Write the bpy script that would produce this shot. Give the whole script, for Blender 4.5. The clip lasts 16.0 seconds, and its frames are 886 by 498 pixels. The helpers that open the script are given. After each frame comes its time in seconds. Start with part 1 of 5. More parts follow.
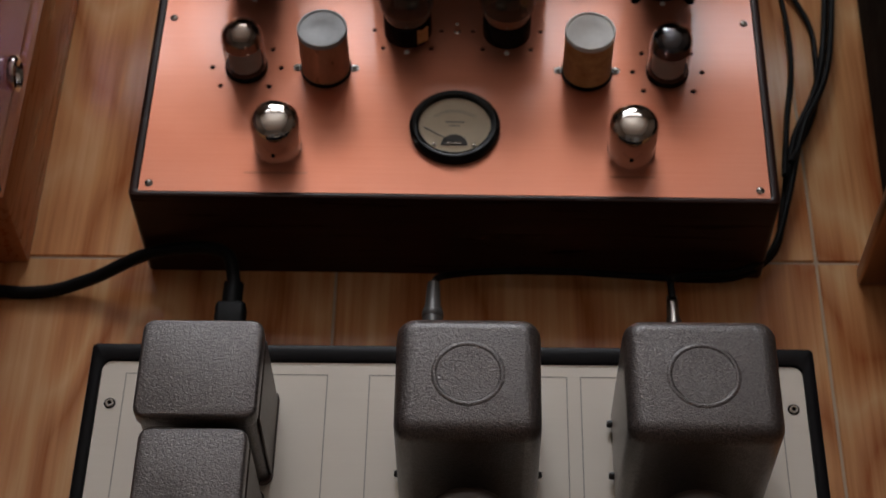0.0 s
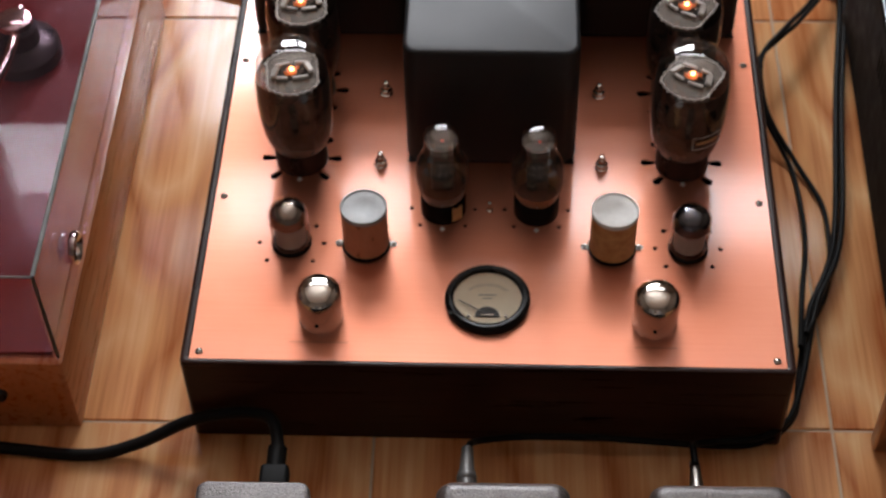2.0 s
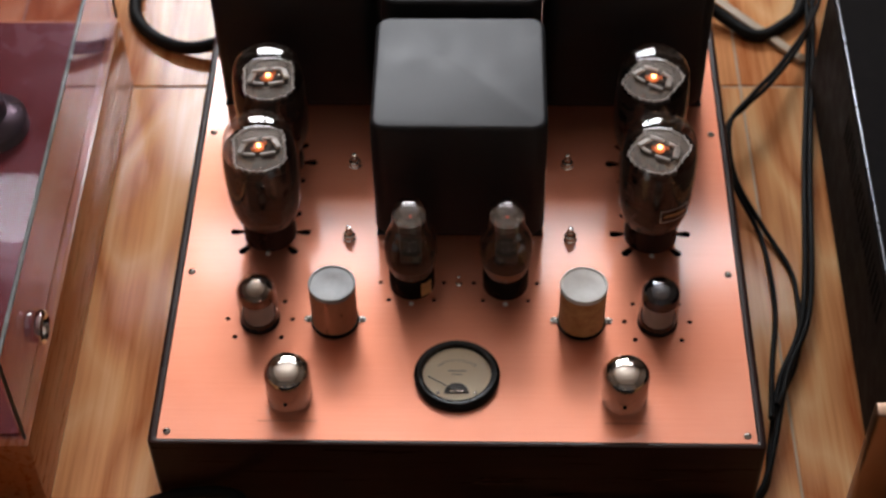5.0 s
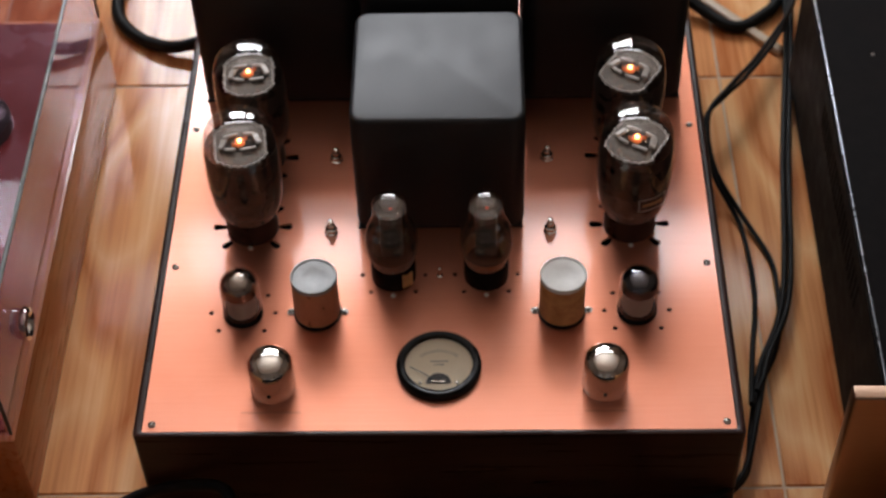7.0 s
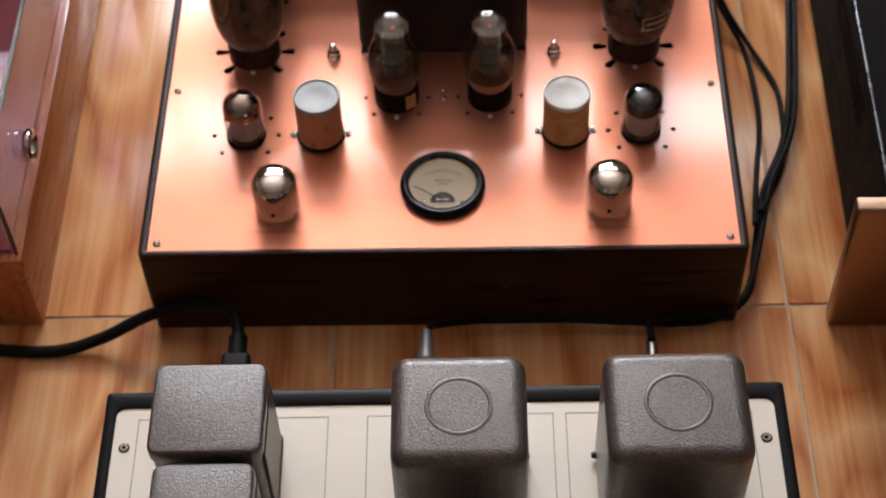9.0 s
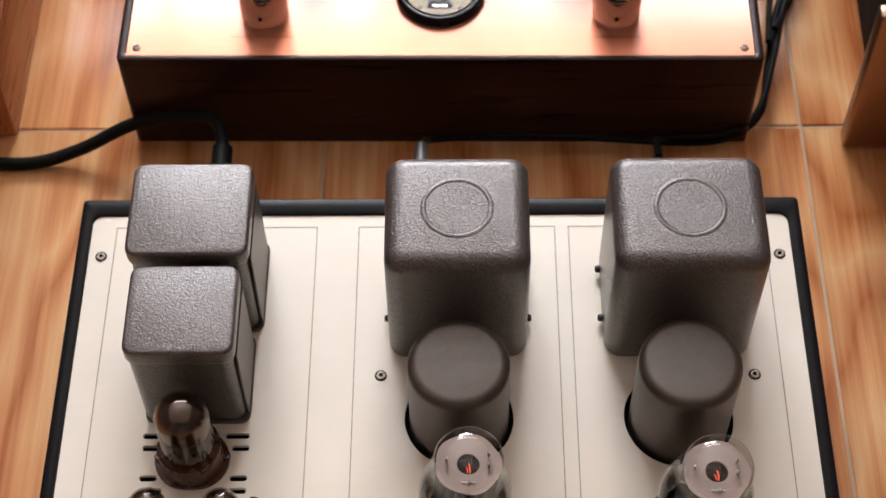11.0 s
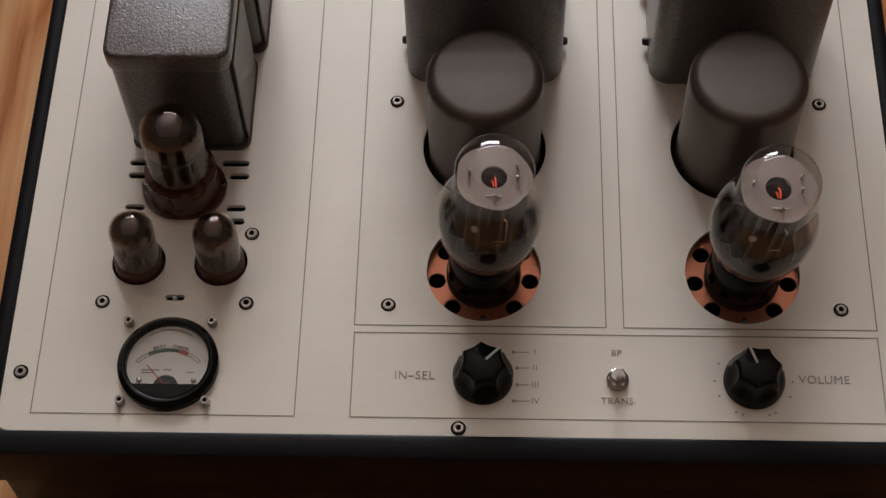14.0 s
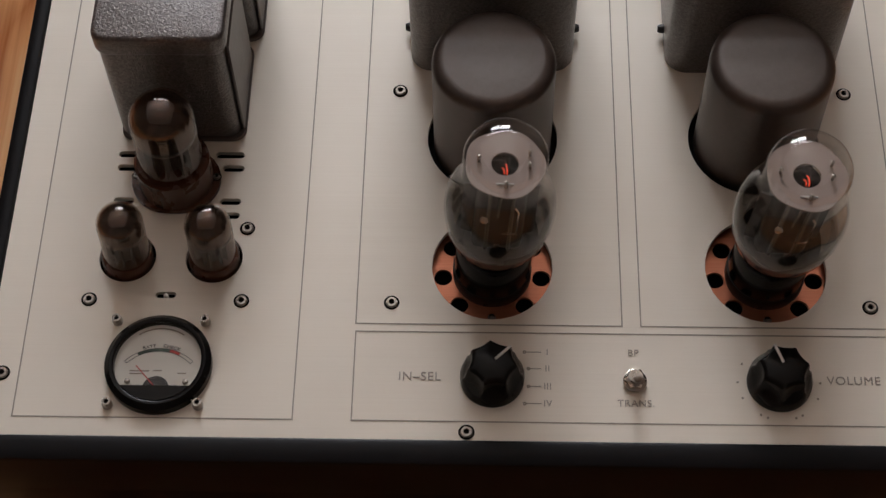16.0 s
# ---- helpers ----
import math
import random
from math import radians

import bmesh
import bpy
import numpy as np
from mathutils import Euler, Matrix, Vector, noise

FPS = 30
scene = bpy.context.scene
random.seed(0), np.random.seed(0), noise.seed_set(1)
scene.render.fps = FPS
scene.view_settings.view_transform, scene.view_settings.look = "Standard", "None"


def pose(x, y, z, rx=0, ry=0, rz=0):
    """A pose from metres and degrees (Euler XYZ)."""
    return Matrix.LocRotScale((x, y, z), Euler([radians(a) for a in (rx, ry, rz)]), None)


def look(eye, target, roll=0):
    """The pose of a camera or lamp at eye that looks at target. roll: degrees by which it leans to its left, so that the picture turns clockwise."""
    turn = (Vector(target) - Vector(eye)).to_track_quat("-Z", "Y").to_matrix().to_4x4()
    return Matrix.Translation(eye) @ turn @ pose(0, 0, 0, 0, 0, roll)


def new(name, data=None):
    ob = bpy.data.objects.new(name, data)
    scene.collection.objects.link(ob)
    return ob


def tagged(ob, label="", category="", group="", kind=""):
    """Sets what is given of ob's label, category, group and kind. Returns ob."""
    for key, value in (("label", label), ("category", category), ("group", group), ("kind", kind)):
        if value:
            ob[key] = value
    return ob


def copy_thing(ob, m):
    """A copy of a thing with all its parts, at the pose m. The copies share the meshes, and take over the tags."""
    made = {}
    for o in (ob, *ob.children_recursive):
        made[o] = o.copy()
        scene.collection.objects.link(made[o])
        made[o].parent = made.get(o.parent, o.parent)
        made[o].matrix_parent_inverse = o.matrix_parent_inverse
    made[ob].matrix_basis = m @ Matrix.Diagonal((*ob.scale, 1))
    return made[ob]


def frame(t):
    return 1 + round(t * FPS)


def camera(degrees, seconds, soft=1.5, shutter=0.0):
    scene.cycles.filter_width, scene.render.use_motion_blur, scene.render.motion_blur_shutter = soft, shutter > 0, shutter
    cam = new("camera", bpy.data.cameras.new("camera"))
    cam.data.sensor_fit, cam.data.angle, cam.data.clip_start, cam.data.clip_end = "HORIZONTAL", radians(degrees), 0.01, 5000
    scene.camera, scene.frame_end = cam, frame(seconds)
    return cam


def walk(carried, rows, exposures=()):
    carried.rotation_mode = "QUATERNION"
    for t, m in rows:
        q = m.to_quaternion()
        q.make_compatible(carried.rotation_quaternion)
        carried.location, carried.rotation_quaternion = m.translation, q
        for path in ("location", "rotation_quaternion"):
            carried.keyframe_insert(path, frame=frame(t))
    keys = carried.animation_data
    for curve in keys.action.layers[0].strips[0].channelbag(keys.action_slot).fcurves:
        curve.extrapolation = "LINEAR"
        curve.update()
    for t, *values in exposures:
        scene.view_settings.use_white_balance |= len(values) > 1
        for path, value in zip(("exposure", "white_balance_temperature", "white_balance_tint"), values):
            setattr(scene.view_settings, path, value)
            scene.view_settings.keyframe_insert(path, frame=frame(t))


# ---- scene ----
cam = camera(29.93, 16.0, soft=1.35)
cam.data.dof.use_dof = True
cam.data.dof.focus_distance, cam.data.dof.aperture_fstop = 0.76, 19.0
PATH = [
    (0, (0.0144, -0.1835, 0.9150), (-0.0059, 0.3805, 0.0895), -1.26),
    (0.5, (0.0158, -0.1984, 0.9323), (-0.0108, 0.3897, 0.1239), -1.27),
    (1, (0.0108, -0.2081, 0.9449), (-0.0171, 0.4029, 0.1538), -1.50),
    (1.5, (0.0051, -0.2131, 0.9589), (-0.0177, 0.4069, 0.1747), -0.95),
    (2, (0.0057, -0.2186, 0.9659), (-0.0268, 0.4248, 0.2011), -1.66),
    (2.5, (0.0071, -0.2168, 0.9714), (-0.0218, 0.4278, 0.2075), -1.17),
    (3, (0.0093, -0.2093, 0.9708), (-0.0097, 0.4389, 0.2095), -1.14),
    (3.5, (0.0107, -0.2021, 0.9749), (-0.0118, 0.4480, 0.2154), -1.36),
    (4, (0.0086, -0.1956, 0.9757), (-0.0125, 0.4598, 0.2207), -1.25),
    (6.5, (0.0220, -0.1954, 0.9910), (0.0057, 0.4655, 0.2407), -1.58),
    (7, (0.0231, -0.2080, 0.9842), (0.0059, 0.4529, 0.2339), -1.92),
    (7.5, (0.0245, -0.2117, 0.9803), (0.0065, 0.4386, 0.2209), -2.04),
    (8, (0.0246, -0.2231, 0.9736), (0.0040, 0.4178, 0.2063), -2.46),
    (8.5, (0.0207, -0.2390, 0.9616), (0.0002, 0.3884, 0.1832), -2.24),
    (8.7, (0.0223, -0.2418, 0.9585), (0.0018, 0.3782, 0.1741), -2.60),
    (11, (0.0130, -0.2505, 0.8789), (0.0015, 0.3043, 0.0469), -1.23),
    (11.5, (0.0144, -0.2532, 0.8516), (-0.0031, 0.2856, 0.0094), -1.68),
    (12, (0.0102, -0.2563, 0.8237), (-0.0003, 0.2685, -0.0275), -0.70),
    (12.5, (0.0119, -0.2515, 0.8059), (-0.0085, 0.2586, -0.0539), -1.79),
    (13, (0.0119, -0.2619, 0.7851), (-0.0062, 0.2546, -0.0710), -1.26),
    (13.5, (0.0103, -0.2633, 0.7712), (-0.0110, 0.2283, -0.0993), -1.52),
    (14, (0.0141, -0.2663, 0.7510), (-0.0142, 0.2280, -0.1178), -2.25),
    (14.5, (0.0074, -0.2664, 0.7410), (-0.0090, 0.2278, -0.1281), -1.21),
    (15, (0.0070, -0.2685, 0.7285), (-0.0139, 0.2368, -0.1341), -1.78),
    (15.5, (0.0068, -0.2628, 0.7217), (-0.0118, 0.2350, -0.1454), -1.22),
    (16, (0.0068, -0.2592, 0.7083), (-0.0168, 0.2503, -0.1518), -1.69),
]
walk(cam, [(t, look(eye, target, roll)) for t, eye, target, roll in PATH],
     exposures=[(0.0, -1.10), (0.5, -0.55), (1.0, -0.10), (2.0, -0.10), (4.0, -0.24), (8.0, -0.18), (8.7, 0.08), (11.0, 0.62), (12.0, 0.64), (12.5, 0.54), (13.0, -0.12), (13.5, -0.32), (14.0, -0.32), (16.0, -0.32)])

# ---- light: a daylit window in the far wall ----
WORLD = bpy.data.worlds.new("sky")
scene.world = WORLD
WORLD.use_nodes = True
sky = WORLD.node_tree.nodes.new("ShaderNodeTexSky")
sky.sky_type = "NISHITA"
sky.sun_disc = False
sky.sun_elevation, sky.sun_rotation = radians(40), radians(200)
WORLD.node_tree.links.new(sky.outputs[0], WORLD.node_tree.nodes["Background"].inputs[0])
WORLD.node_tree.nodes["Background"].inputs[1].default_value = 0.12

WIN_X0, WIN_X1, WIN_Z0, WIN_Z1, WALL_Y = -0.76, 0.42, 1.12, 1.94, 2.5
TRANSOM = (-1.24, 0.86, 2.15, 2.52)


def daylight(x0, x1, z0, z1, watts):
    """The sky's light in a window's opening."""
    lamp = new("window_daylight", bpy.data.lights.new("window_daylight", "AREA"))
    lamp.data.shape, lamp.data.size, lamp.data.size_y = "RECTANGLE", x1 - x0, z1 - z0
    lamp.data.energy, lamp.data.color = watts, (0.92, 0.935, 0.985)
    lamp.matrix_world = look(((x0 + x1) / 2, WALL_Y + 0.12, (z0 + z1) / 2), ((x0 + x1) / 2, 0, (z0 + z1) / 2))


daylight(WIN_X0, WIN_X1, WIN_Z0, WIN_Z1, 76)
daylight(*TRANSOM, 18)
# added fill lamp in the opening, brightens the ceiling as sunlit ground would
fill_lamp = new("ceiling_fill", bpy.data.lights.new("ceiling_fill", "AREA"))
fill_lamp.data.shape, fill_lamp.data.size, fill_lamp.data.size_y = "RECTANGLE", WIN_X1 - WIN_X0, 0.5
fill_lamp.data.energy, fill_lamp.data.color = 14, (1.0, 0.93, 0.82)
fill_lamp.matrix_world = look(((WIN_X0 + WIN_X1) / 2, WALL_Y + 0.25, WIN_Z0 + 0.12), ((WIN_X0 + WIN_X1) / 2, WALL_Y - 1.0, 2.7))


# ---- materials ----
def nodes_of(name):
    m = bpy.data.materials.new(name)
    m.use_nodes = True
    nt = m.node_tree
    return m, nt, nt.nodes["Principled BSDF"]


def add(nt, kind, **values):
    n = nt.nodes.new(kind)
    for k, v in values.items():
        n.inputs[k.replace("_", " ")].default_value = v
    return n


def coords(nt, scale=(1, 1, 1), kind="Object"):
    tc, mp = nt.nodes.new("ShaderNodeTexCoord"), nt.nodes.new("ShaderNodeMapping")
    mp.inputs["Scale"].default_value = scale
    nt.links.new(tc.outputs[kind], mp.inputs["Vector"])
    return mp.outputs[0]


def ramp(nt, src, stops):
    r = nt.nodes.new("ShaderNodeValToRGB")
    el = r.color_ramp.elements
    while len(el) < len(stops):
        el.new(0.5)
    for e, (p, c) in zip(el, stops):
        e.position, e.color = p, (*c, 1)
    nt.links.new(src, r.inputs[0])
    return r.outputs[0]


def bump(nt, bsdf, src, strength, distance):
    b = nt.nodes.new("ShaderNodeBump")
    b.inputs["Strength"].default_value, b.inputs["Distance"].default_value = strength, distance
    nt.links.new(src, b.inputs["Height"])
    nt.links.new(b.outputs[0], bsdf.inputs["Normal"])
    return b


def surface(name, dark, light, rough=0.5, metal=0.0, scale=(60, 60, 60), fine=0.0, fine_scale=900, rough_var=0.12, coat=0.0, spec=0.5, detail=6):
    """A general surface: two tones mixed by cloudy noise, roughness varied with it, and a fine relief."""
    m, nt, b = nodes_of(name)
    v = coords(nt, scale)
    n = add(nt, "ShaderNodeTexNoise", Scale=1.0, Detail=detail, Roughness=0.6)
    nt.links.new(v, n.inputs["Vector"])
    nt.links.new(ramp(nt, n.outputs[0], [(0.3, dark), (0.7, light)]), b.inputs["Base Color"])
    mr = add(nt, "ShaderNodeMapRange")
    mr.inputs[1].default_value, mr.inputs[2].default_value = 0.3, 0.7
    mr.inputs[3].default_value, mr.inputs[4].default_value = max(0.02, rough - rough_var), min(1, rough + rough_var)
    nt.links.new(n.outputs[0], mr.inputs[0])
    nt.links.new(mr.outputs[0], b.inputs["Roughness"])
    b.inputs["Metallic"].default_value = metal
    b.inputs["Specular IOR Level"].default_value = spec
    b.inputs["Coat Weight"].default_value = coat
    b.inputs["Coat Roughness"].default_value = 0.08
    if fine:
        f = add(nt, "ShaderNodeTexNoise", Scale=fine_scale, Detail=3.0)
        nt.links.new(coords(nt), f.inputs["Vector"])
        bump(nt, b, f.outputs[0], fine, 0.0006)
    return m


def hammertone(name, dark, light):
    """Grey-brown wrinkle enamel: glossy pebbles a millimetre or two across."""
    m, nt, b = nodes_of(name)
    v = coords(nt)
    n = add(nt, "ShaderNodeTexNoise", Scale=800.0, Detail=2.0, Roughness=0.55, Distortion=0.8)
    nt.links.new(v, n.inputs["Vector"])
    big = add(nt, "ShaderNodeTexNoise", Scale=25.0, Detail=3.0)
    nt.links.new(v, big.inputs["Vector"])
    mix = nt.nodes.new("ShaderNodeMix")
    mix.data_type = "RGBA"
    nt.links.new(ramp(nt, n.outputs[0], [(0.35, dark), (0.65, light)]), mix.inputs["A"])
    mix.inputs["B"].default_value = (*[0.5 * (p + q) for p, q in zip(dark, light)], 1)
    nt.links.new(big.outputs[0], mix.inputs["Factor"])
    nt.links.new(mix.outputs["Result"], b.inputs["Base Color"])
    b.inputs["Roughness"].default_value = 0.34
    b.inputs["Specular IOR Level"].default_value = 1.0
    b.inputs["Metallic"].default_value = 0.55
    b.inputs["Coat Weight"].default_value, b.inputs["Coat Roughness"].default_value, b.inputs["Coat IOR"].default_value = 0.55, 0.32, 1.6
    bump(nt, b, n.outputs[0], 1.0, 0.0006)
    return m


def brushed(name, dark, light, rough, along, metal=1.0, coat=0.0):
    """Metal with fine lines along one axis and faint cloudy tarnish."""
    m, nt, b = nodes_of(name)
    sc = [1500, 1500, 1500]
    sc["xyz".index(along)] = 12
    line = add(nt, "ShaderNodeTexNoise", Scale=1.0, Detail=2.0)
    nt.links.new(coords(nt, sc), line.inputs["Vector"])
    cloud = add(nt, "ShaderNodeTexNoise", Scale=9.0, Detail=4.0, Roughness=0.5)
    nt.links.new(coords(nt), cloud.inputs["Vector"])
    mx = nt.nodes.new("ShaderNodeMath")
    mx.operation = "MULTIPLY_ADD"
    nt.links.new(line.outputs[0], mx.inputs[0])
    mx.inputs[1].default_value = 0.35
    nt.links.new(cloud.outputs[0], mx.inputs[2])
    nt.links.new(ramp(nt, mx.outputs[0], [(0.45, dark), (0.85, light)]), b.inputs["Base Color"])
    mr = add(nt, "ShaderNodeMapRange")
    mr.inputs[1].default_value, mr.inputs[2].default_value = 0.3, 0.75
    mr.inputs[3].default_value, mr.inputs[4].default_value = rough - 0.015, rough + 0.025
    nt.links.new(cloud.outputs[0], mr.inputs[0])
    nt.links.new(mr.outputs[0], b.inputs["Roughness"])
    b.inputs["Metallic"].default_value = metal
    bump(nt, b, line.outputs[0], 0.12, 0.0002)
    b.inputs["Coat Weight"].default_value, b.inputs["Coat Roughness"].default_value = coat, 0.09
    b.inputs["Coat IOR"].default_value = 1.7
    return m


def glass(name, tint, gloss_rough=0.015, ior=1.85):
    """Thin glass: what lies behind shows through the tint, with a Fresnel gloss on top."""
    m = bpy.data.materials.new(name)
    m.use_nodes = True
    nt = m.node_tree
    nt.nodes.clear()
    out, mix = nt.nodes.new("ShaderNodeOutputMaterial"), nt.nodes.new("ShaderNodeMixShader")
    tr, gl = nt.nodes.new("ShaderNodeBsdfTransparent"), nt.nodes.new("ShaderNodeBsdfGlossy")
    lw, power, fr = nt.nodes.new("ShaderNodeLayerWeight"), nt.nodes.new("ShaderNodeMath"), nt.nodes.new("ShaderNodeMath")
    tr.inputs[0].default_value = (*tint, 1)
    gl.inputs["Roughness"].default_value = gloss_rough
    base = ((ior - 1) / (ior + 1)) ** 2
    power.operation, fr.operation = "POWER", "MULTIPLY_ADD"
    lw.inputs[0].default_value, power.inputs[1].default_value = 0.5, 5.0
    fr.inputs[1].default_value, fr.inputs[2].default_value = 1 - base, base
    nt.links.new(lw.outputs["Facing"], power.inputs[0])
    nt.links.new(power.outputs[0], fr.inputs[0])
    nt.links.new(fr.outputs[0], mix.inputs[0])
    nt.links.new(tr.outputs[0], mix.inputs[1])
    nt.links.new(gl.outputs[0], mix.inputs[2])
    nt.links.new(mix.outputs[0], out.inputs[0])
    return m


def hazed(name, tint):
    """Tinted acrylic with a thin lilac haze of scattered light painted over it."""
    m = glass(name, tint, ior=1.4)
    nt = m.node_tree
    out = nt.nodes["Material Output"]
    old = out.inputs[0].links[0].from_socket
    mix, df = nt.nodes.new("ShaderNodeMixShader"), nt.nodes.new("ShaderNodeBsdfDiffuse")
    n = add(nt, "ShaderNodeTexNoise", Scale=18.0, Detail=5.0)
    nt.links.new(coords(nt), n.inputs["Vector"])
    mr = add(nt, "ShaderNodeMapRange")
    mr.inputs[3].default_value, mr.inputs[4].default_value = 0.004, 0.02
    nt.links.new(n.outputs[0], mr.inputs[0])
    df.inputs[0].default_value = (0.55, 0.45, 0.52, 1)
    nt.links.new(mr.outputs[0], mix.inputs[0])
    nt.links.new(old, mix.inputs[1])
    nt.links.new(df.outputs[0], mix.inputs[2])
    nt.links.new(mix.outputs[0], out.inputs[0])
    return m


def haze_coat(name, colour, share):
    """A sooty or milky film on the inside of a bulb: partly see-through, uneven."""
    m, nt, b = nodes_of(name)
    n = add(nt, "ShaderNodeTexNoise", Scale=70.0, Detail=4.0)
    nt.links.new(coords(nt), n.inputs["Vector"])
    mr = add(nt, "ShaderNodeMapRange")
    mr.inputs[3].default_value, mr.inputs[4].default_value = share - 0.15, min(1.0, share + 0.15)
    nt.links.new(n.outputs[0], mr.inputs[0])
    nt.links.new(mr.outputs[0], b.inputs["Alpha"])
    b.inputs["Base Color"].default_value = (*colour, 1)
    b.inputs["Roughness"].default_value = 0.35
    b.inputs["Specular IOR Level"].default_value = 0.05
    return m


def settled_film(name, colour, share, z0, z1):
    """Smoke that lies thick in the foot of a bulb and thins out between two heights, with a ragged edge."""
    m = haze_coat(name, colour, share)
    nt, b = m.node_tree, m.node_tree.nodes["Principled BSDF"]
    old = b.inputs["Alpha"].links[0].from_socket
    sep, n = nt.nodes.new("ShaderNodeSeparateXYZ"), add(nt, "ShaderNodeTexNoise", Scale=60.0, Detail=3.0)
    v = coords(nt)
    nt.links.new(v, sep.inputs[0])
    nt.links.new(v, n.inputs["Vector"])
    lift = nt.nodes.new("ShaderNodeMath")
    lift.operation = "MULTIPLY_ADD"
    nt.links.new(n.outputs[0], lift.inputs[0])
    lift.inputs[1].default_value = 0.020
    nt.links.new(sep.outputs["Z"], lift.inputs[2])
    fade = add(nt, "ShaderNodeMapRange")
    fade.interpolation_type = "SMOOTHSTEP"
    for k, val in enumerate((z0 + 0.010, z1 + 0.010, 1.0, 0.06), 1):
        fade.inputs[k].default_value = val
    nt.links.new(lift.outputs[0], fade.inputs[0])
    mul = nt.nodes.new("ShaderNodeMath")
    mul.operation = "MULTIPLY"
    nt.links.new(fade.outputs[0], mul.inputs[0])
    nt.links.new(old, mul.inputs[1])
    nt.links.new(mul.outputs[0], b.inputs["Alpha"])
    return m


def glow(name, colour, strength):
    m, nt, b = nodes_of(name)
    b.inputs["Base Color"].default_value = (0.3, 0.1, 0.05, 1)
    b.inputs["Emission Color"].default_value = (*colour, 1)
    b.inputs["Emission Strength"].default_value = strength
    return m


def wood_floor(name):
    """Printed pine boards on a glazed tile: long grain along y, cathedral figure, strips that change tone."""
    m, nt, b = nodes_of(name)
    tc = nt.nodes.new("ShaderNodeTexCoord")
    oi = nt.nodes.new("ShaderNodeObjectInfo")
    off = nt.nodes.new("ShaderNodeVectorMath")
    off.operation = "MULTIPLY_ADD"
    sc = nt.nodes.new("ShaderNodeCombineXYZ")
    for k, f in enumerate((31.0, 17.0, 9.0)):
        q = nt.nodes.new("ShaderNodeMath")
        q.operation = "MULTIPLY"
        nt.links.new(oi.outputs["Random"], q.inputs[0])
        q.inputs[1].default_value = f
        nt.links.new(q.outputs[0], sc.inputs[k])
    off.inputs[1].default_value = (1, 1, 1)
    nt.links.new(tc.outputs["Object"], off.inputs[0])
    nt.links.new(sc.outputs[0], off.inputs[2])

    def mapped(scale):
        mp = nt.nodes.new("ShaderNodeMapping")
        mp.inputs["Scale"].default_value = scale
        nt.links.new(off.outputs[0], mp.inputs["Vector"])
        return mp.outputs[0]

    sway = add(nt, "ShaderNodeTexNoise", Scale=1.0, Detail=2.0)
    nt.links.new(mapped((9, 3.0, 5)), sway.inputs["Vector"])
    ring = add(nt, "ShaderNodeMath")
    ring.operation = "MULTIPLY"
    nt.links.new(sway.outputs[0], ring.inputs[0])
    ring.inputs[1].default_value = 13.0
    fr = nt.nodes.new("ShaderNodeMath")
    fr.operation = "PINGPONG"
    nt.links.new(ring.outputs[0], fr.inputs[0])
    fr.inputs[1].default_value = 1.0
    grain = add(nt, "ShaderNodeTexNoise", Scale=1.0, Detail=5.0, Roughness=0.65)
    nt.links.new(mapped((190, 5, 50)), grain.inputs["Vector"])
    mixv = nt.nodes.new("ShaderNodeMath")
    mixv.operation = "MULTIPLY_ADD"
    nt.links.new(grain.outputs[0], mixv.inputs[0])
    mixv.inputs[1].default_value = 0.65
    half = nt.nodes.new("ShaderNodeMath")
    half.operation = "MULTIPLY"
    nt.links.new(fr.outputs[0], half.inputs[0])
    half.inputs[1].default_value = 0.38
    nt.links.new(half.outputs[0], mixv.inputs[2])
    col = ramp(nt, mixv.outputs[0], [(0.22, FLOOR_LIGHT), (0.48, FLOOR_MID), (0.78, FLOOR_DARK)])
    tone = nt.nodes.new("ShaderNodeHueSaturation")
    mr = add(nt, "ShaderNodeMapRange")
    mr.inputs[3].default_value, mr.inputs[4].default_value = 0.85, 1.15
    nt.links.new(oi.outputs["Random"], mr.inputs[0])
    nt.links.new(mr.outputs[0], tone.inputs["Value"])
    nt.links.new(col, tone.inputs["Color"])
    nt.links.new(tone.outputs[0], b.inputs["Base Color"])
    rg = add(nt, "ShaderNodeMapRange")
    rg.inputs[3].default_value, rg.inputs[4].default_value = 0.06, 0.13
    b.inputs["Specular IOR Level"].default_value = 0.26
    nt.links.new(grain.outputs[0], rg.inputs[0])
    nt.links.new(rg.outputs[0], b.inputs["Roughness"])
    bump(nt, b, grain.outputs[0], 0.08, 0.0004)
    return m


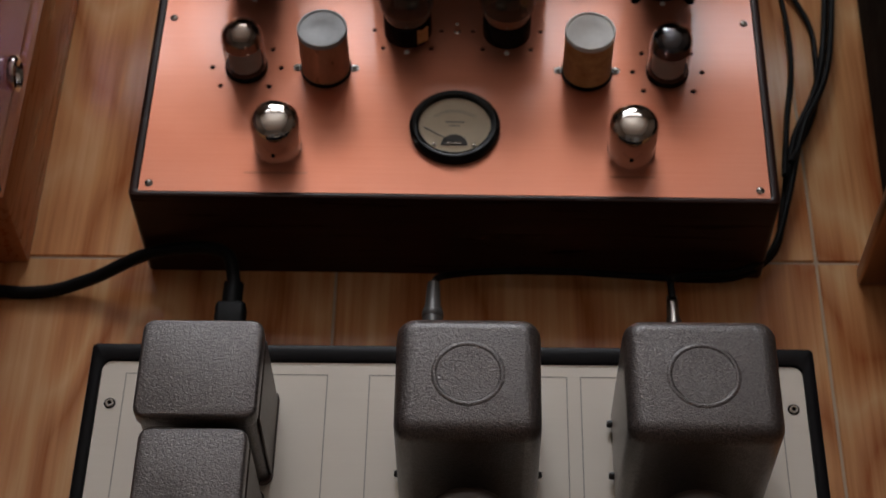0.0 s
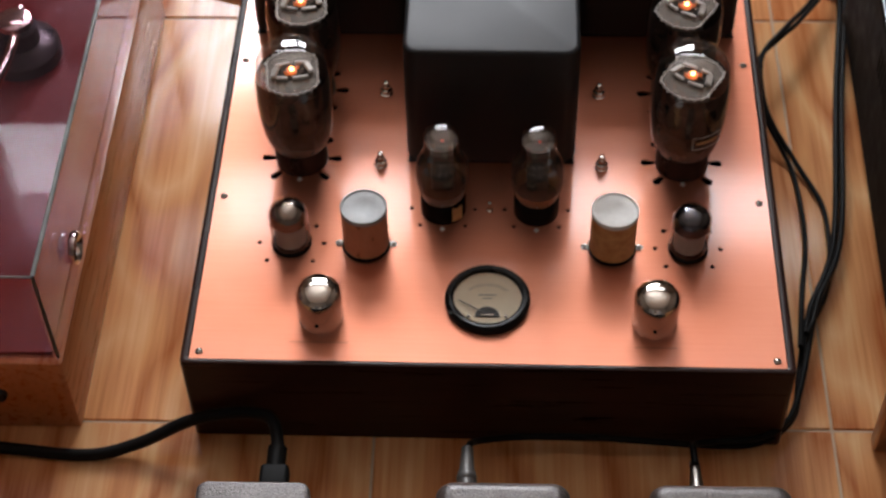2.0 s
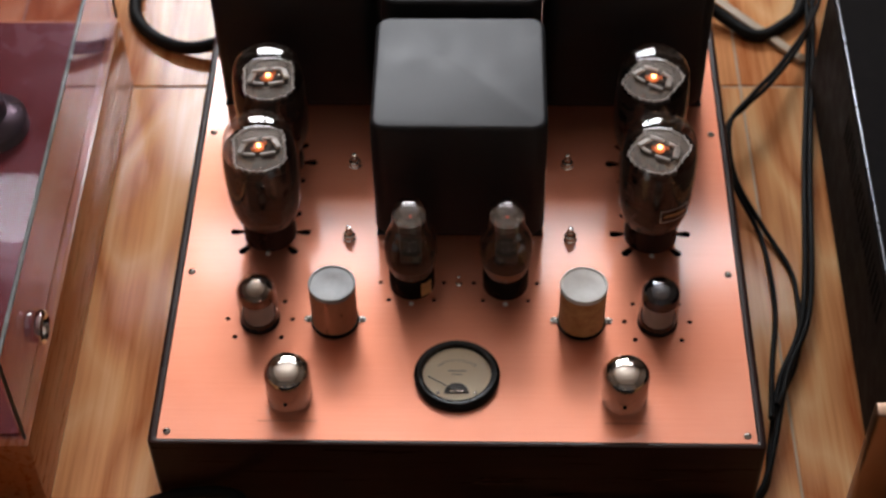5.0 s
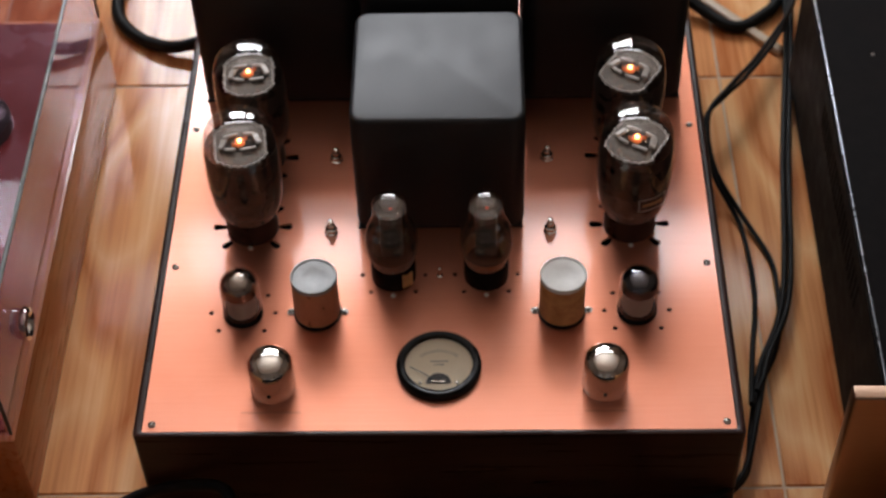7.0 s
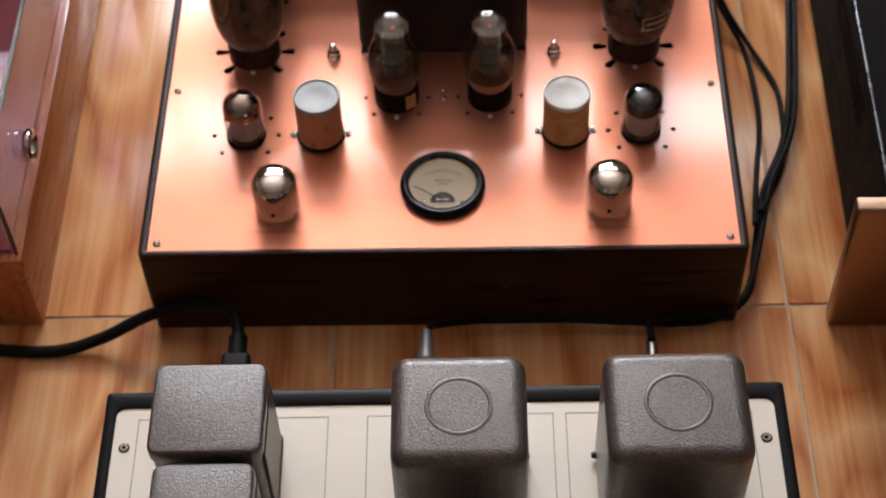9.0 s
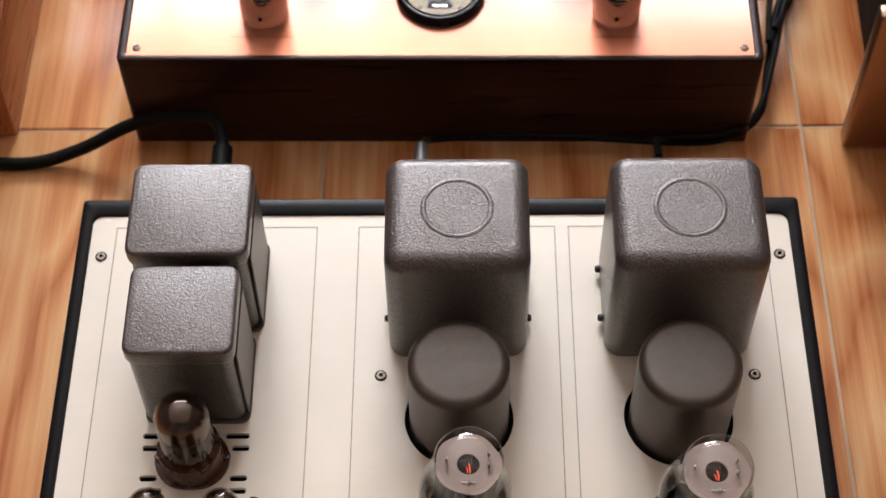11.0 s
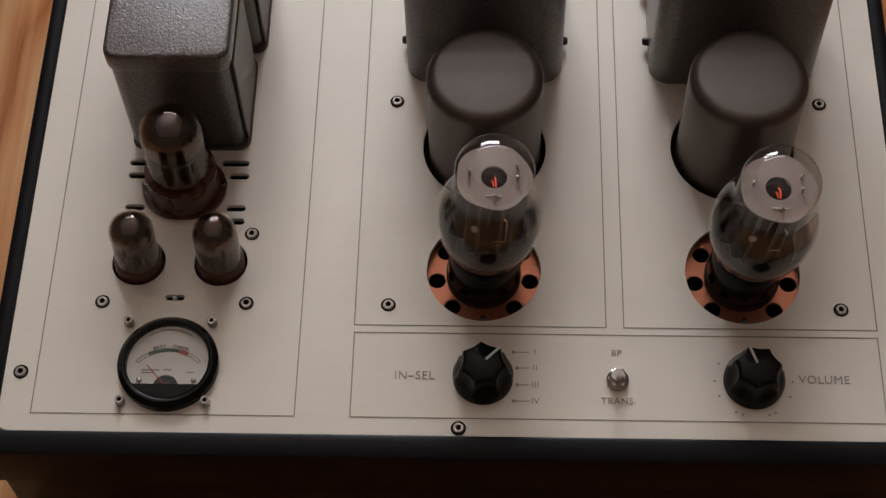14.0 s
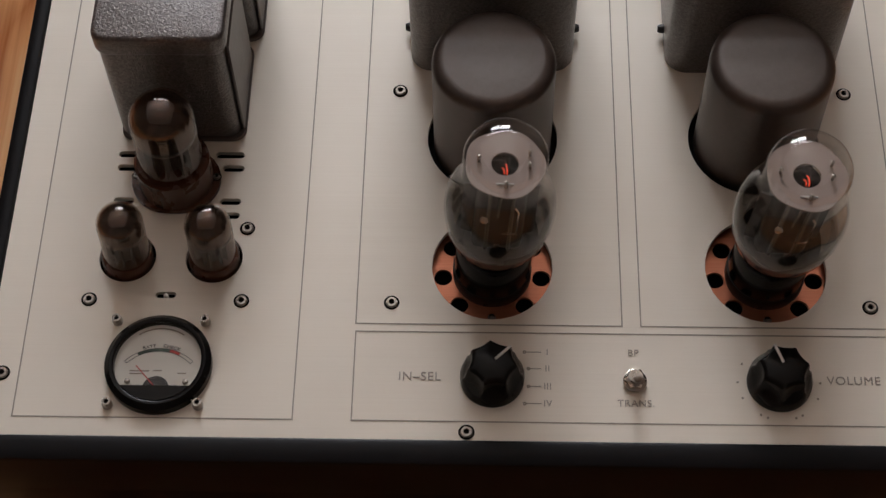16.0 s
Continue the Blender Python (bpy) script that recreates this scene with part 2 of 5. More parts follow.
FLOOR_LIGHT, FLOOR_MID, FLOOR_DARK = (0.87, 0.54, 0.275), (0.74, 0.35, 0.147), (0.44, 0.13, 0.041)
M = dict(
    floor=wood_floor("pine_print"),
    grout=surface("grout", (0.50, 0.36, 0.24), (0.60, 0.46, 0.33), 0.8),
    wall=surface("wall_paint", (0.19, 0.155, 0.13), (0.23, 0.19, 0.16), 0.8, scale=(3, 3, 3)),
    ceiling=surface("ceiling_paint", (0.80, 0.76, 0.72), (0.85, 0.81, 0.77), 0.85, scale=(3, 3, 3)),
    white_frame=surface("white_frame", (0.62, 0.61, 0.58), (0.72, 0.71, 0.68), 0.4),
    cream=brushed("cream_anodised", (0.81, 0.735, 0.63), (0.87, 0.80, 0.695), 0.42, "x", metal=0.12),
    groove=surface("engraved_line", (0.30, 0.26, 0.21), (0.40, 0.355, 0.29), 0.6),
    ebony=surface("ebonised_wood", (0.007, 0.006, 0.007), (0.010, 0.009, 0.010), 0.32, scale=(15, 15, 15), rough_var=0.04, spec=0.1),
    mahogany=surface("dark_mahogany", (0.020, 0.006, 0.004), (0.040, 0.013, 0.0085), 0.3, scale=(10, 10, 160), rough_var=0.05, spec=0.22),
    copper=brushed("copper_plate", (0.60, 0.205, 0.118), (0.68, 0.265, 0.165), 0.44, "x", coat=1.0),
    # copper darkened for the shade below the panel; the print bars share it
    dark_copper=brushed("dark_copper", (0.42, 0.15, 0.09), (0.54, 0.22, 0.135), 0.34, "x"),
    hammer=hammertone("hammertone_grey", (0.030, 0.025, 0.023), (0.205, 0.177, 0.168)),
    hammer_smooth=surface("grey_enamel", (0.074, 0.053, 0.043), (0.092, 0.067, 0.056), 0.36, metal=0.30, rough_var=0.03, scale=(300, 300, 300), fine=0.04, spec=1.0),
    tx_black=surface("black_enamel", (0.010, 0.008, 0.0075), (0.018, 0.014, 0.013), 0.38, scale=(200, 200, 200), fine=0.15),
    tx_grey=surface("charcoal_enamel", (0.013, 0.014, 0.016), (0.019, 0.020, 0.023), 0.45, scale=(40, 40, 40), fine=0.03, rough_var=0.04, spec=0.45),
    black=surface("black_plastic", (0.008, 0.008, 0.008), (0.014, 0.013, 0.013), 0.35),
    bakelite=surface("black_bakelite", (0.006, 0.0055, 0.0055), (0.011, 0.0095, 0.009), 0.16, fine=0.03, spec=0.16),
    brown_base=surface("brown_bakelite", (0.060, 0.018, 0.008), (0.10, 0.032, 0.014), 0.28),
    dark_base=surface("dark_brown_base", (0.020, 0.008, 0.006), (0.035, 0.014, 0.010), 0.3),
    # near-black that stands in for the shade inside holes and recesses
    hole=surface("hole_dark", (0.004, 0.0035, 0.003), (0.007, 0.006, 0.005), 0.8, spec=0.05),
    chrome=surface("chrome", (0.70, 0.66, 0.60), (0.78, 0.74, 0.68), 0.06, metal=1.0, rough_var=0.03),
    satin=surface("satin_nickel", (0.80, 0.74, 0.67), (0.88, 0.82, 0.75), 0.11, metal=1.0, rough_var=0.03),
    steel=surface("screw_steel", (0.30, 0.27, 0.24), (0.46, 0.42, 0.38), 0.3, metal=1.0),
    alu=surface("aluminium_can", (0.42, 0.43, 0.43), (0.50, 0.51, 0.51), 0.6, metal=0.3, rough_var=0.05, scale=(200, 200, 40)),
    kraft=surface("paper_sleeve", (0.58, 0.25, 0.08), (0.78, 0.44, 0.18), 0.38, scale=(150, 150, 150)),
    clear=glass("bulb_glass", (0.96, 0.95, 0.93), 0.006, ior=1.8),
    smoke=glass("smoked_glass", (0.93, 0.90, 0.87), 0.006, ior=2.1),
    pane=glass("meter_glass", (0.99, 0.99, 0.98), ior=1.3),
    acrylic=hazed("tinted_acrylic", (0.93, 0.85, 0.90)),
    acrylic_edge=surface("acrylic_edge", (0.16, 0.17, 0.16), (0.30, 0.31, 0.29), 0.2),
    soot=haze_coat("soot_film", (0.075, 0.056, 0.048), 0.82),
    soot_thin=haze_coat("soot_film_thin", (0.095, 0.078, 0.066), 0.42),
    getter=surface("getter_mirror", (0.42, 0.36, 0.32), (0.55, 0.48, 0.43), 0.08, metal=1.0, rough_var=0.04),
    mica=surface("mica", (0.50, 0.47, 0.44), (0.66, 0.63, 0.60), 0.35),
    anode=surface("grey_anode", (0.10, 0.09, 0.082), (0.16, 0.145, 0.13), 0.4),
    glow=glow("hot_filament", (1.0, 0.46, 0.13), 14.0),
    red_glow=glow("dull_filament", (1.0, 0.07, 0.03), 0.9),
    dial=surface("dial_paper", (0.74, 0.70, 0.63), (0.80, 0.76, 0.69), 0.6),
    dial_old=surface("dial_paper_aged", (0.78, 0.66, 0.48), (0.86, 0.75, 0.57), 0.6),
    ink=surface("ink", (0.03, 0.028, 0.026), (0.05, 0.046, 0.042), 0.6),
    red_ink=surface("red_ink", (0.45, 0.04, 0.04), (0.55, 0.07, 0.06), 0.6),
    green_ink=surface("green_ink", (0.05, 0.08, 0.06), (0.08, 0.11, 0.08), 0.6),
    white_paint=surface("white_paint", (0.72, 0.70, 0.66), (0.8, 0.78, 0.74), 0.5),
    cherry=surface("cherry_wood", (0.42, 0.115, 0.030), (0.56, 0.18, 0.05), 0.32, scale=(200, 12, 200), coat=0.3),
    deck=surface("burgundy_lacquer", (0.17, 0.022, 0.020), (0.22, 0.032, 0.029), 0.2, scale=(20, 20, 20), coat=0.5),
    case=surface("black_case", (0.010, 0.009, 0.009), (0.016, 0.014, 0.014), 0.7, fine=0.1, spec=0.02),
    # the case black, lightened and browned for the floor's sheen on its side
    case_side=surface("case_side_tinted", (0.012, 0.010, 0.009), (0.020, 0.016, 0.014), 0.55, fine=0.1, spec=0.02),
    bronze=brushed("bronze_faceplate", (0.30, 0.19, 0.13), (0.38, 0.25, 0.18), 0.34, "x"),
    cable=surface("black_cable", (0.005, 0.005, 0.005), (0.008, 0.0075, 0.0075), 0.55, spec=0.15),
    grey_plug=surface("grey_plug", (0.12, 0.115, 0.11), (0.18, 0.17, 0.16), 0.4, metal=0.3),
    beige=surface("beige_trim", (0.50, 0.38, 0.27), (0.58, 0.46, 0.34), 0.5),
)


M["engraving"] = surface("engraved_letter", (0.34, 0.295, 0.25), (0.42, 0.37, 0.315), 0.6)
M["inner_dark"] = surface("dark_inside", (0.010, 0.009, 0.008), (0.030, 0.026, 0.022), 0.6, scale=(260, 260, 120), spec=0.15)
M["plate_dark"] = surface("dark_anode", (0.018, 0.017, 0.016), (0.035, 0.032, 0.03), 0.45)
M["mica_thin"] = haze_coat("thin_mica", (0.42, 0.37, 0.33), 0.40)
M["mica_clear"] = haze_coat("clear_mica", (0.56, 0.46, 0.42), 0.62)
M["getter_film"] = haze_coat("getter_film", (0.115, 0.075, 0.056), 0.84)
M["getter_film"].node_tree.nodes["Principled BSDF"].inputs["Metallic"].default_value = 0.85
M["getter_film"].node_tree.nodes["Principled BSDF"].inputs["Roughness"].default_value = 0.045
M["getter_splash"] = haze_coat("getter_splash", (0.22, 0.16, 0.12), 0.22)
M["amber"] = glass("amber_glass", (0.90, 0.82, 0.74), 0.006, ior=2.0)
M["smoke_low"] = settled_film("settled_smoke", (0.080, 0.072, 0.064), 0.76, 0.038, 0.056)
# emission stands in for the filament's light falling on the plates
M["lit_plate"] = glow("lit_plate", (1.0, 0.20, 0.04), 0.45)
M["alu_white"] = surface("bright_can_top", (0.80, 0.79, 0.75), (0.88, 0.87, 0.83), 0.5, rough_var=0.04, scale=(180, 180, 180))
M["edge_light"] = surface("pale_edge", (0.20, 0.22, 0.25), (0.27, 0.29, 0.32), 0.3, metal=0.7)
M["red_dim"] = glow("heater_end", (1.0, 0.16, 0.03), 0.06)
# aluminium with the copper plate's reflection put into its colour
M["alu_copper_tint"] = surface("aluminium_copper_tint", (0.62, 0.28, 0.15), (0.74, 0.36, 0.21), 0.35, metal=0.35, scale=(150, 150, 60))
M["getter_blue"] = surface("getter_blue", (0.10, 0.12, 0.17), (0.16, 0.18, 0.24), 0.08, metal=1.0, rough_var=0.04)
M["getter_gold"] = haze_coat("getter_gold", (0.55, 0.24, 0.10), 0.7)
M["getter_gold"].node_tree.nodes["Principled BSDF"].inputs["Metallic"].default_value = 0.7
M["hot_dim"] = glow("hot_collar", (1.0, 0.22, 0.05), 0.9)


# ---- building helpers ----
def part(name, bm, material, parent=None, label="", at=(0, 0, 0), turn=(0, 0, 0), smooth=40):
    """Links a bmesh as one mesh object, under a thing or a part where one is given."""
    me = bpy.data.meshes.new(name)
    bmesh.ops.recalc_face_normals(bm, faces=bm.faces)
    mid = sum((v.co for v in bm.verts), Vector()) / len(bm.verts)
    if sum((f.calc_center_median() - mid).dot(f.normal) * f.calc_area() for f in bm.faces) < 0:
        bmesh.ops.reverse_faces(bm, faces=bm.faces)
    bm.to_mesh(me)
    bm.free()
    me.materials.append(M[material])
    me.shade_smooth()
    me.set_sharp_from_angle(angle=radians(smooth))
    ob = new(name, me)
    ob.parent = parent
    ob.matrix_basis = pose(*at, *turn)
    if label:
        ob["label"] = label
    return ob


def thing(name, at, label, category, group="", kind="", rz=0.0):
    ob = new(name)
    ob.empty_display_size = 0.02
    ob.matrix_basis = pose(*at, 0, 0, rz)
    return tagged(ob, label, category, group, kind)


def again(ob, at, turn=(0, 0, 0), parent=None):
    """A copy of a part with its pieces at another place under the same thing."""
    c = copy_thing(ob, pose(*at, *turn))
    if parent:
        c.parent = parent
    return c


def block(x0, x1, y0, y1, z0, z1, bevel=0.0, seg=2, upright=0.0, useg=4):
    """A box; upright rounds its standing edges, bevel all the others."""
    bm = bmesh.new()
    bmesh.ops.create_cube(bm, size=1.0)
    for v in bm.verts:
        v.co = Vector((x0 if v.co.x < 0 else x1, y0 if v.co.y < 0 else y1, z0 if v.co.z < 0 else z1))
    if upright:
        ed = [e for e in bm.edges if abs(e.verts[0].co.z - e.verts[1].co.z) > 1e-5]
        bmesh.ops.bevel(bm, geom=ed, offset=upright, segments=useg, profile=0.5, affect="EDGES")
    if bevel:
        ed = [e for e in bm.edges if len(e.link_faces) == 2 and e.calc_face_angle() > 0.9]
        bmesh.ops.bevel(bm, geom=ed, offset=bevel, segments=seg, profile=0.5, affect="EDGES")
    return bm


def lathe(profile, seg=32, bm=None, centre=(0, 0)):
    """Turns (radius, z) pairs round the z axis."""
    bm = bm or bmesh.new()
    rings = []
    for r, z in profile:
        if r < 1e-6:
            rings.append([bm.verts.new((centre[0], centre[1], z))])
        else:
            rings.append([bm.verts.new((centre[0] + r * math.cos(2 * math.pi * k / seg), centre[1] + r * math.sin(2 * math.pi * k / seg), z)) for k in range(seg)])
    for a, b in zip(rings, rings[1:]):
        for k in range(seg):
            j = (k + 1) % seg
            q = [a[k % len(a)], a[j % len(a)], b[j % len(b)], b[k % len(b)]]
            q = [v for n, v in enumerate(q) if v not in q[:n]]
            if len(q) > 2:
                bm.faces.new(q)
    return bm


def dome(r, z, height, steps=6):
    """The profile of a rounded end from radius r at height z up to its tip."""
    return [(r * math.cos(math.pi / 2 * k / steps), z + height * math.sin(math.pi / 2 * k / steps)) for k in range(steps + 1)]


def smooth_path(points, steps=8):
    """A Catmull-Rom line through the points."""
    pts = [Vector(p) for p in points]
    pts = [2 * pts[0] - pts[1], *pts, 2 * pts[-1] - pts[-2]]
    out = []
    for a, b, c, d in zip(pts, pts[1:], pts[2:], pts[3:]):
        for k in range(steps):
            u = k / steps
            out.append(0.5 * (2 * b + (c - a) * u + (2 * a - 5 * b + 4 * c - d) * u * u + (3 * b - a - 3 * c + d) * u ** 3))
    return out + [pts[-2]]


def sweep(points, radius, seg=10, steps=8, bm=None):
    """A round cord along a smooth line."""
    bm = bm or bmesh.new()
    line = smooth_path(points, steps)
    rings = []
    side = Vector((0, 0, 1))
    for k, p in enumerate(line):
        d = (line[min(k + 1, len(line) - 1)] - line[max(k - 1, 0)]).normalized()
        u = d.cross(side)
        u = u.normalized() if u.length > 1e-4 else d.orthogonal().normalized()
        w = u.cross(d).normalized()
        rings.append([bm.verts.new(p + radius * (math.cos(2 * math.pi * j / seg) * u + math.sin(2 * math.pi * j / seg) * w)) for j in range(seg)])
    for a, b in zip(rings, rings[1:]):
        for j in range(seg):
            bm.faces.new((a[j], a[(j + 1) % seg], b[(j + 1) % seg], b[j]))
    bm.faces.new(rings[0][::-1])
    bm.faces.new(rings[-1])
    return bm


def ring_loop(cx, cy, r, seg=20):
    return [(cx + r * math.cos(2 * math.pi * k / seg), cy + r * math.sin(2 * math.pi * k / seg)) for k in range(seg)]


def slot_loop(cx, cy, length, width, seg=6):
    r, h = width / 2, length / 2 - width / 2
    right = [(cx + h + r * math.cos(a), cy + r * math.sin(a)) for a in [math.pi * (k / seg - 0.5) for k in range(seg + 1)]]
    left = [(cx - h + r * math.cos(a), cy + r * math.sin(a)) for a in [math.pi * (k / seg + 0.5) for k in range(seg + 1)]]
    return right + left


def round_rect(x0, x1, y0, y1, r, seg=5):
    out = []
    for cx, cy, a0 in ((x1 - r, y1 - r, 0), (x0 + r, y1 - r, 90), (x0 + r, y0 + r, 180), (x1 - r, y0 + r, 270)):
        out += [(cx + r * math.cos(radians(a0 + 90 * k / seg)), cy + r * math.sin(radians(a0 + 90 * k / seg))) for k in range(seg + 1)]
    return out


def plate(outer, holes, z0, z1):
    """A flat sheet with holes through it."""
    bm = bmesh.new()
    edges = []
    for loop in (outer, *holes):
        vs = [bm.verts.new((x, y, z1)) for x, y in loop]
        edges += [bm.edges.new((vs[k], vs[(k + 1) % len(vs)])) for k in range(len(vs))]
    bmesh.ops.triangle_fill(bm, edges=edges, use_beauty=True, use_dissolve=False, normal=(0, 0, 1))
    got = bmesh.ops.extrude_face_region(bm, geom=list(bm.faces))
    for v in got["geom"]:
        if isinstance(v, bmesh.types.BMVert):
            v.co.z = z0
    return bm


def lettering(name, words, size, material, parent, at, turn=(0, 0, 0), stretch=1.0, weight=0.0, label=""):
    """Words in the built-in font as a thin mesh, centred on at."""
    cu = bpy.data.curves.new(name, "FONT")
    cu.body, cu.size, cu.align_x, cu.align_y, cu.extrude, cu.offset = words, size, "CENTER", "CENTER", 0.00012, weight
    cu.space_character = 1.1
    tmp = bpy.data.objects.new(name, cu)
    scene.collection.objects.link(tmp)
    me = bpy.data.meshes.new_from_object(tmp.evaluated_get(bpy.context.evaluated_depsgraph_get()))
    bpy.data.objects.remove(tmp)
    me.transform(Matrix.Diagonal((stretch, 1, 1, 1)))
    me.materials.clear()
    me.materials.append(M[material])
    ob = new(name, me)
    ob.parent = parent
    ob.matrix_basis = pose(*at, *turn)
    if label:
        ob["label"] = label
    return ob


# ---- the room ----
def shell(name, x0, x1, y0, y1, z0, z1, material, label, category):
    ob = part(name, block(x0, x1, y0, y1, z0, z1), material)
    return tagged(ob, label, category, kind="structure")


RX0, RX1, RY0 = -2.6, 2.4, -2.4
shell("wall_south", RX0, RX1, RY0 - 0.2, RY0, 0, 2.7, "wall", "plain painted room wall behind the viewer", "wall")
shell("wall_west", RX0 - 0.2, RX0, RY0 - 0.2, WALL_Y + 0.2, 0, 2.7, "wall", "plain painted side wall of the room", "wall")
shell("wall_east", RX1, RX1 + 0.2, RY0 - 0.2, WALL_Y + 0.2, 0, 2.7, "wall", "plain painted side wall of the room", "wall")
shell("ceiling", RX0 - 0.2, RX1 + 0.2, RY0 - 0.2, WALL_Y + 0.2, 2.7, 2.8, "ceiling", "plain white painted ceiling", "ceiling")
bm = plate([(RX0, 0), (RX1, 0), (RX1, 2.7), (RX0, 2.7)], [[(a, c), (b, c), (b, d), (a, d)] for a, b, c, d in ((WIN_X0, WIN_X1, WIN_Z0, WIN_Z1), TRANSOM)], 0, 0.2)
bm.transform(Matrix.Translation((0, WALL_Y + 0.2, 0)) @ Matrix.Rotation(radians(90), 4, "X"))
tagged(part("wall_north", bm, "wall"), "plain painted wall with two window openings", "wall", kind="structure")
win = thing("window_1", ((WIN_X0 + WIN_X1) / 2, WALL_Y + 0.05, WIN_Z0), "white-framed daylit window in the far wall", "window", kind="structure")
HW, HH = (WIN_X1 - WIN_X0) / 2, WIN_Z1 - WIN_Z0
for x in (-HW + 0.03, 0.0, HW - 0.03):
    part("window_frame", block(x - 0.03, x + 0.03, -0.03, 0.03, 0, HH, 0.006), "white_frame", win)
for z in (0.03, HH - 0.03):
    part("window_frame", block(-HW + 0.06, HW - 0.06, -0.025, 0.025, z - 0.03, z + 0.03, 0.006), "white_frame", win)

win2 = thing("window_2", ((TRANSOM[0] + TRANSOM[1]) / 2, WALL_Y + 0.05, TRANSOM[2]), "long white-framed row of transom lights above the window", "window", kind="structure")
TW2 = (TRANSOM[1] - TRANSOM[0]) / 2
for x in (-TW2 + 0.015, -TW2 / 2, 0.02, TW2 / 2, TW2 - 0.015):
    part("window_frame", block(x - 0.015, x + 0.015, -0.03, 0.03, 0, TRANSOM[3] - TRANSOM[2], 0.004), "white_frame", win2)

# ---- floor: glazed wood-print tiles, 318 x 420 mm, in thin joints ----
floor = part("floor", block(RX0, RX1, RY0, WALL_Y, -0.1, -0.0012), "grout")
tagged(floor, "glossy pine-look tiled floor with thin pale joints", "floor", kind="structure")
TW, TL, JOINT = 0.318, 0.420, 0.0020


# ---- large preamplifier with a cream panel ----
PY, PZ = 0.163, 0.0813
pre = thing("tube_preamplifier", (0, PY, 0), "cream-panelled tube preamplifier in a black wooden frame on the floor", "amplifier")


def pre_xy(x, y):
    return (x, y - PY)


def at_pre(x, y, z=0.0):
    return (x, y - PY, PZ + z)


body = block(-0.2075, 0.2075, 0.0125 - PY, 0.3135 - PY, 0.004, PZ - 0.012, 0.002)
part("cabinet_body", body, "ebony", pre, "black-stained wooden cabinet side")
rim = plate(round_rect(-0.2105, 0.2105, 0.0090 - PY, 0.3166 - PY, 0.003), [round_rect(-0.2032, 0.2032, 0.0206 - PY, 0.3052 - PY, 0.006)], PZ - 0.030, PZ + 0.0018)
top_edges = [e for e in rim.edges if all(v.co.z > PZ for v in e.verts) and len(e.link_faces) == 2 and e.calc_face_angle() > 1.0]
bmesh.ops.bevel(rim, geom=top_edges, offset=0.0016, segments=2, profile=0.5, affect="EDGES")
part("frame", rim, "ebony", pre, "black satin wooden frame round the panel")

SLOTS = [(-0.1084, 0.1608, 0.0132), (-0.1062, 0.1535, 0.0098), (-0.1062, 0.1357, 0.0094), (-0.1062, 0.1284, 0.0094),
         (-0.1528, 0.1608, 0.0132), (-0.1543, 0.1535, 0.0098), (-0.1543, 0.1357, 0.0094), (-0.1530, 0.1284, 0.0132)]
holes = [slot_loop(*pre_xy(x, y), w, 0.0034) for x, y, w in SLOTS]
holes += [slot_loop(*pre_xy(-0.1302, 0.0876), 0.0090, 0.0030)]
for x, y, r in ((0.0110, 0.1715, 0.0296), (0.1298, 0.1715, 0.0296), (0.0113, 0.1037, 0.0263), (0.1302, 0.1037, 0.0263),
                (-0.1490, 0.1064, 0.0125), (-0.1108, 0.1064, 0.0125)):
    holes.append(ring_loop(*pre_xy(x, y), r, 40))
panel_bm = plate(round_rect(-0.2030, 0.2030, 0.0208 - PY, 0.3050 - PY, 0.006), holes, PZ - 0.0025, PZ)
part("top_panel", panel_bm, "cream", pre, "cream anodised aluminium panel with engraved fields", smooth=30)
# black sheet added under the panel for the shade seen through its holes
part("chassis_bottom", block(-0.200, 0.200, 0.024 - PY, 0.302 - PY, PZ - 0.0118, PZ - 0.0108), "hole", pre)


def field(x0, x1, y0, y1):
    """The four engraved lines round one field of the panel."""
    bm = bmesh.new()
    w = 0.00028
    for a, b, c, d in ((x0 - w, x1 + w, y0 - w, y0 + w), (x0 - w, x1 + w, y1 - w, y1 + w), (x0 - w, x0 + w, y0 + w, y1 - w), (x1 - w, x1 + w, y0 + w, y1 - w)):
        vs = [bm.verts.new((x, y - PY, z)) for z in (PZ + 0.00005, PZ + 0.00018) for x, y in ((a, c), (b, c), (b, d), (a, d))]
        for f in ((4, 5, 6, 7), (0, 1, 5, 4), (1, 2, 6, 5), (2, 3, 7, 6), (3, 0, 4, 7)):
            bm.faces.new([vs[k] for k in f])
    return bm


for x0, x1, y0, y1 in ((-0.1885, -0.0714, 0.0292, 0.2969), (-0.0470, 0.0669, 0.0747, 0.2969), (0.0749, 0.1885, 0.0747, 0.2969), (-0.0468, 0.1883, 0.0292, 0.0709)):
    part("engraved_field", field(x0, x1, y0, y1), "groove", pre)


def cap_screw(parent, at, r=0.0026, proud=0.0012):
    """A socket-head screw, with near-black pieces for the shade in its counterbore and socket."""
    s = part("screw", lathe([(0, 0.0002), (r * 0.5, 0.0002), (r * 0.5, proud), (r * 0.85, proud), (r, proud * 0.5), (r, 0.0001)], 18), "steel", parent, at=at)
    if proud < 0.003:
        part("screw_recess", lathe([(r * 1.02, 0.00012), (r * 1.32, 0.00015), (r * 1.32, 0.00008)], 18), "hole", s)
    part("screw_socket", lathe([(0, proud - 0.0007), (r * 0.48, proud - 0.0007), (r * 0.48, proud - 0.0009)], 6), "hole", s)
    return s


